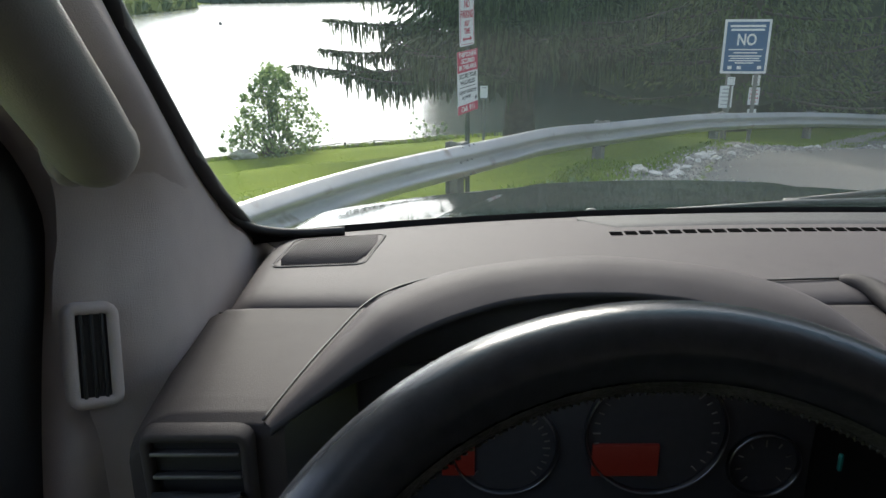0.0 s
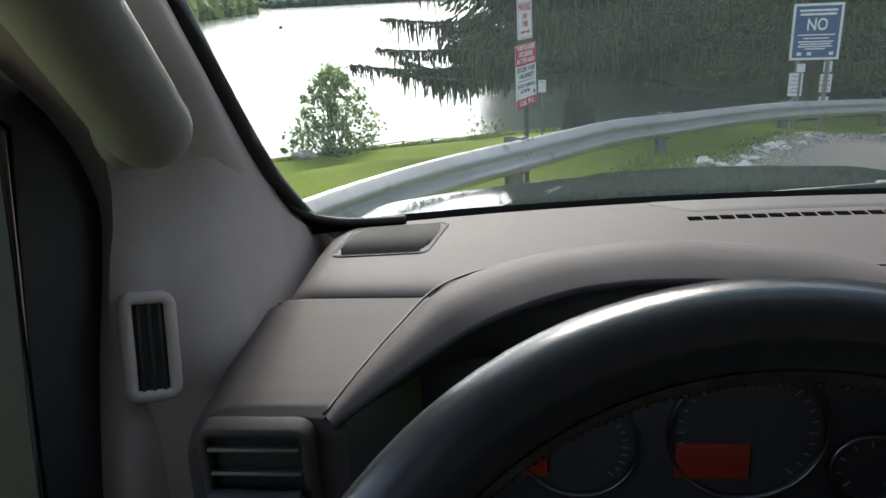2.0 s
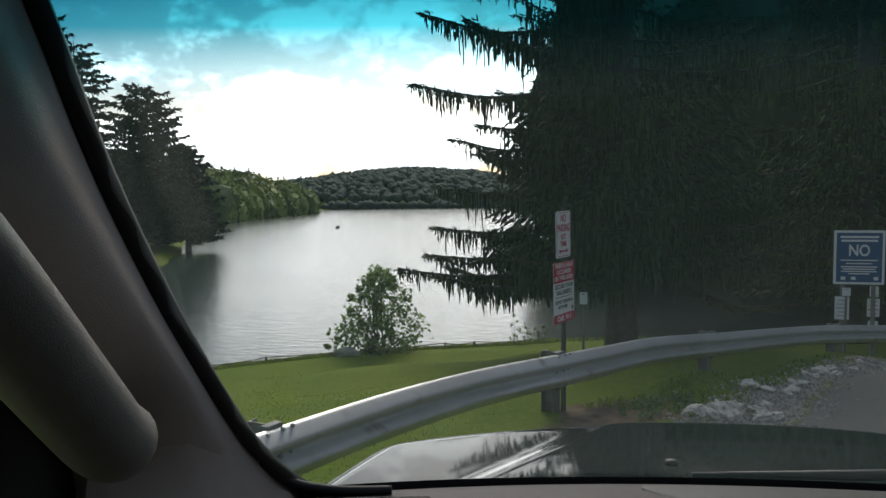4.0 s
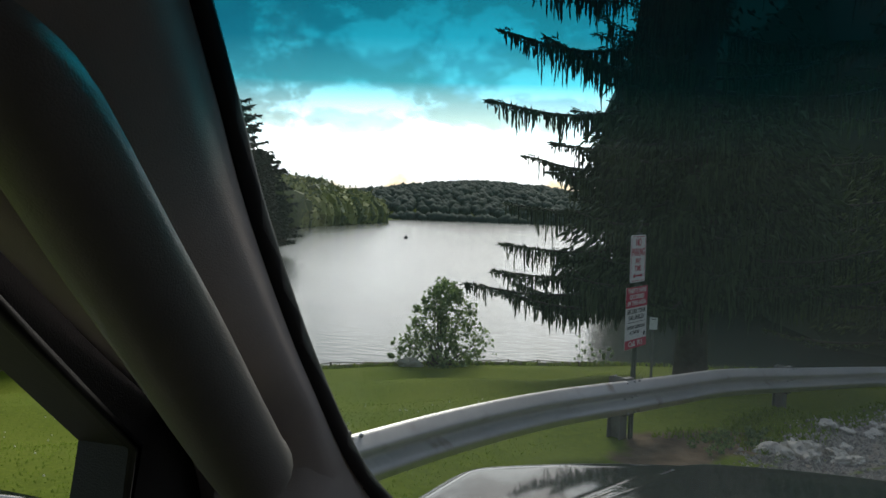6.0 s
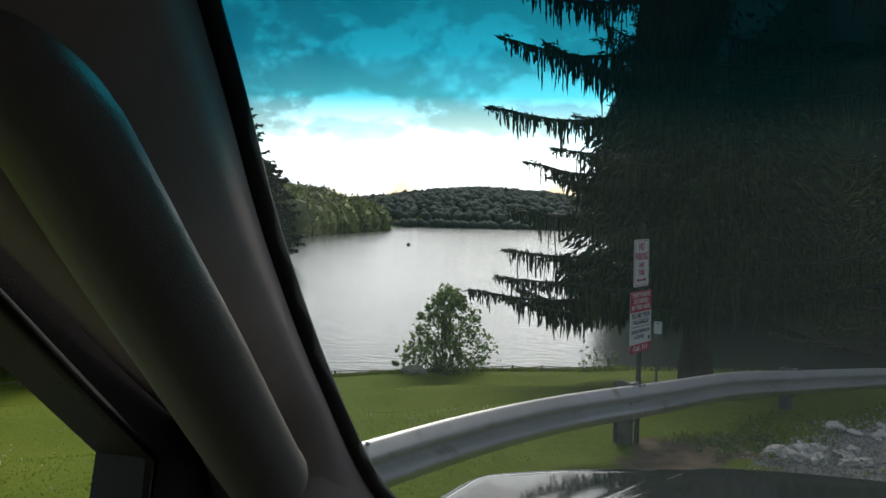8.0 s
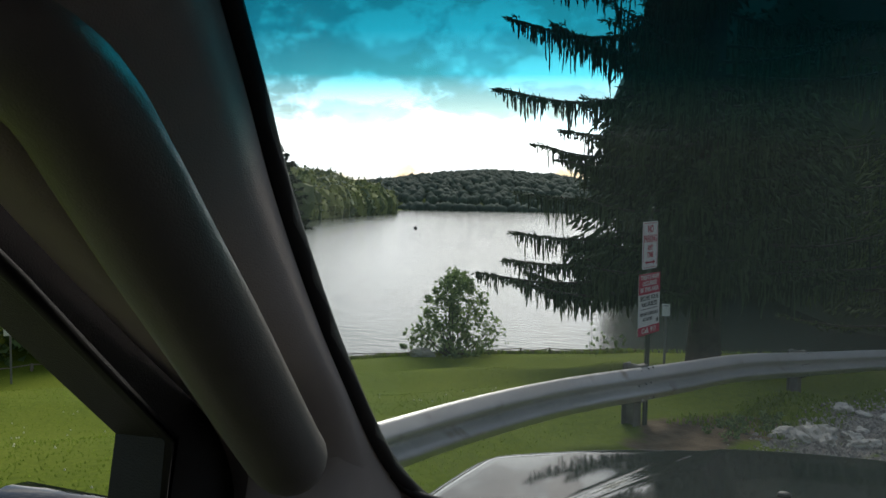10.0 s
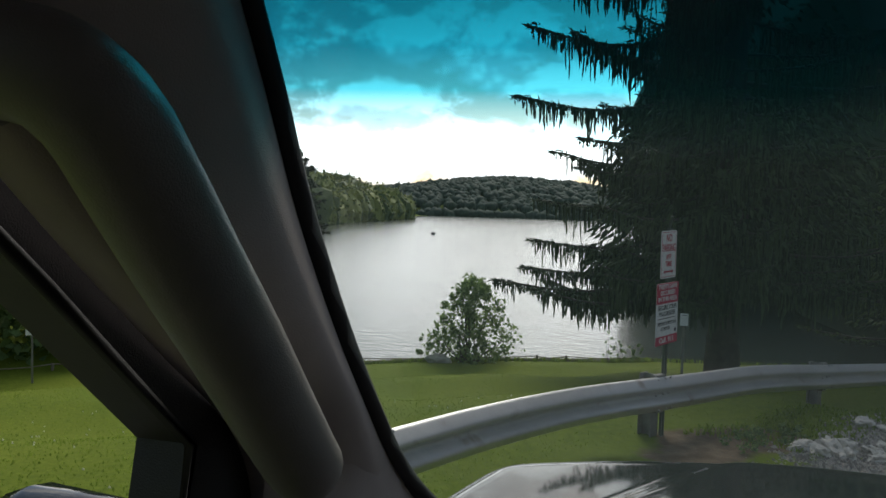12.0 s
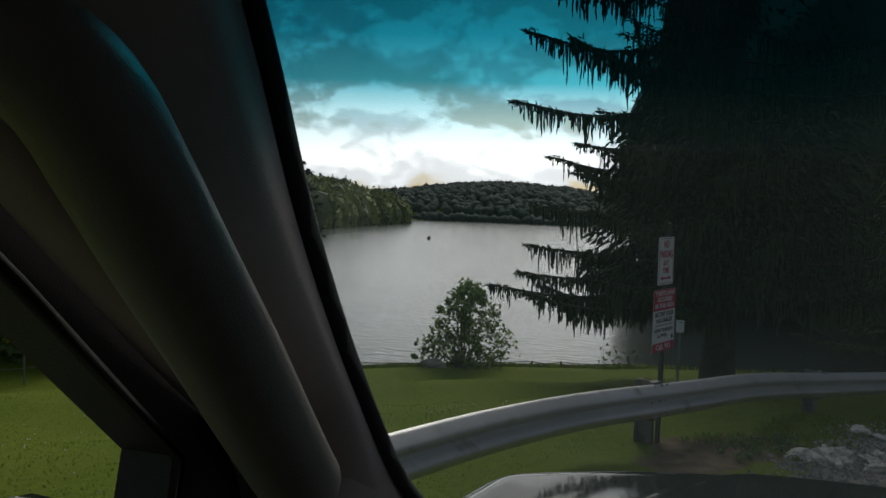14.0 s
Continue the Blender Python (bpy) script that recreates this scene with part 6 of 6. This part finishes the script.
for i in range(30):
    f = i / 29
    for depth in (0, 6, 13, 21):
        right.append((11.5 - 2.5 * f + depth, 31 + 62 * f))
forest("cove_woods", woods(right, 5, 1.5), M_PINE, "dark woods along the right-hand bank of the cove", 6, 17, 25)
back = []
for i in range(46):
    a = radians(75 + 210 * i / 45)
    for r in (48, 58):
        back.append((r * math.sin(a), r * math.cos(a)))
forest("lot_woods", woods(back, 7, 3), M_FOREST, "green woods round the parking lot", 8, 9, 15)


# ---- small things on the shore ----
def shore_line():
    for k, (x, y) in enumerate(((-7.5, 17.7), (-3.0, 20.05), (-2.2, 20.35), (-8.9, 16.5), (-12.75, 12.45), (-13.9, 11.2), (-11.4, 13.9))):
        g = gz(x, y)
        s = thing("mooring_post", x, y, g, "short weathered wooden stake at the water's edge", "post", "stakes along the shore")
        part("stake", rod([(0, 0, -0.2), (0.005, 0.0, 0.08), (0.0, 0.004, 0.17)], [0.04, 0.038, 0.03], 9), M_WOOD, s)
    pts = [Vector((x, y - 0.12, gz(x, y - 0.12) + 0.03)) for x, y in spline_xy(SHORE[:6], 30)]
    tagged(part("edging", rod(pts, 0.06, 7), M_WOOD, None, "half-buried log edging along the shore"), category="edging")
    stakes = [(-13.9, 11.2), (-12.75, 12.45), (-11.4, 13.9), (-8.9, 16.5), (-7.5, 17.7), (-3.0, 20.05), (-2.2, 20.35), (0.0, 21.2)]
    pts = []
    for (x0, y0), (x1, y1) in zip(stakes, stakes[1:]):
        pts += [Vector((x0 + (x1 - x0) * f, y0 + (y1 - y0) * f, gz(x0 + (x1 - x0) * f, y0 + (y1 - y0) * f) + 0.15 - 0.2 * f * (1 - f))) for f in (0, 0.25, 0.5, 0.75)]
    tagged(part("rope", rod(pts, 0.014, 5), M_WOOD, None, "pale slack rope strung between the shore stakes"), category="rope")
    rk = new("rock", rock_mesh(31))
    rk.matrix_world = Matrix.Translation((-5.45, 18.45, gz(-5.45, 18.45) + 0.08)) @ Matrix.Diagonal((0.42, 0.22, 0.26, 1))
    tagged(rk, "pale flat boulder beside the shrub", "rock")


def spline_xy(points, n):
    return [(p.x, p.y) for p in spline([(x, y, 0) for x, y in points], n)]


shore_line()
buoy = thing("buoy", -33.5, 110, LAKE_Z, "small dark buoy floating on the lake", "buoy")
part("float", rod([(0, 0, -0.2), (0, 0, 0.1), (0, 0, 0.42)], [0.3, 0.34, 0.15], 12), M_BLACK, buoy)
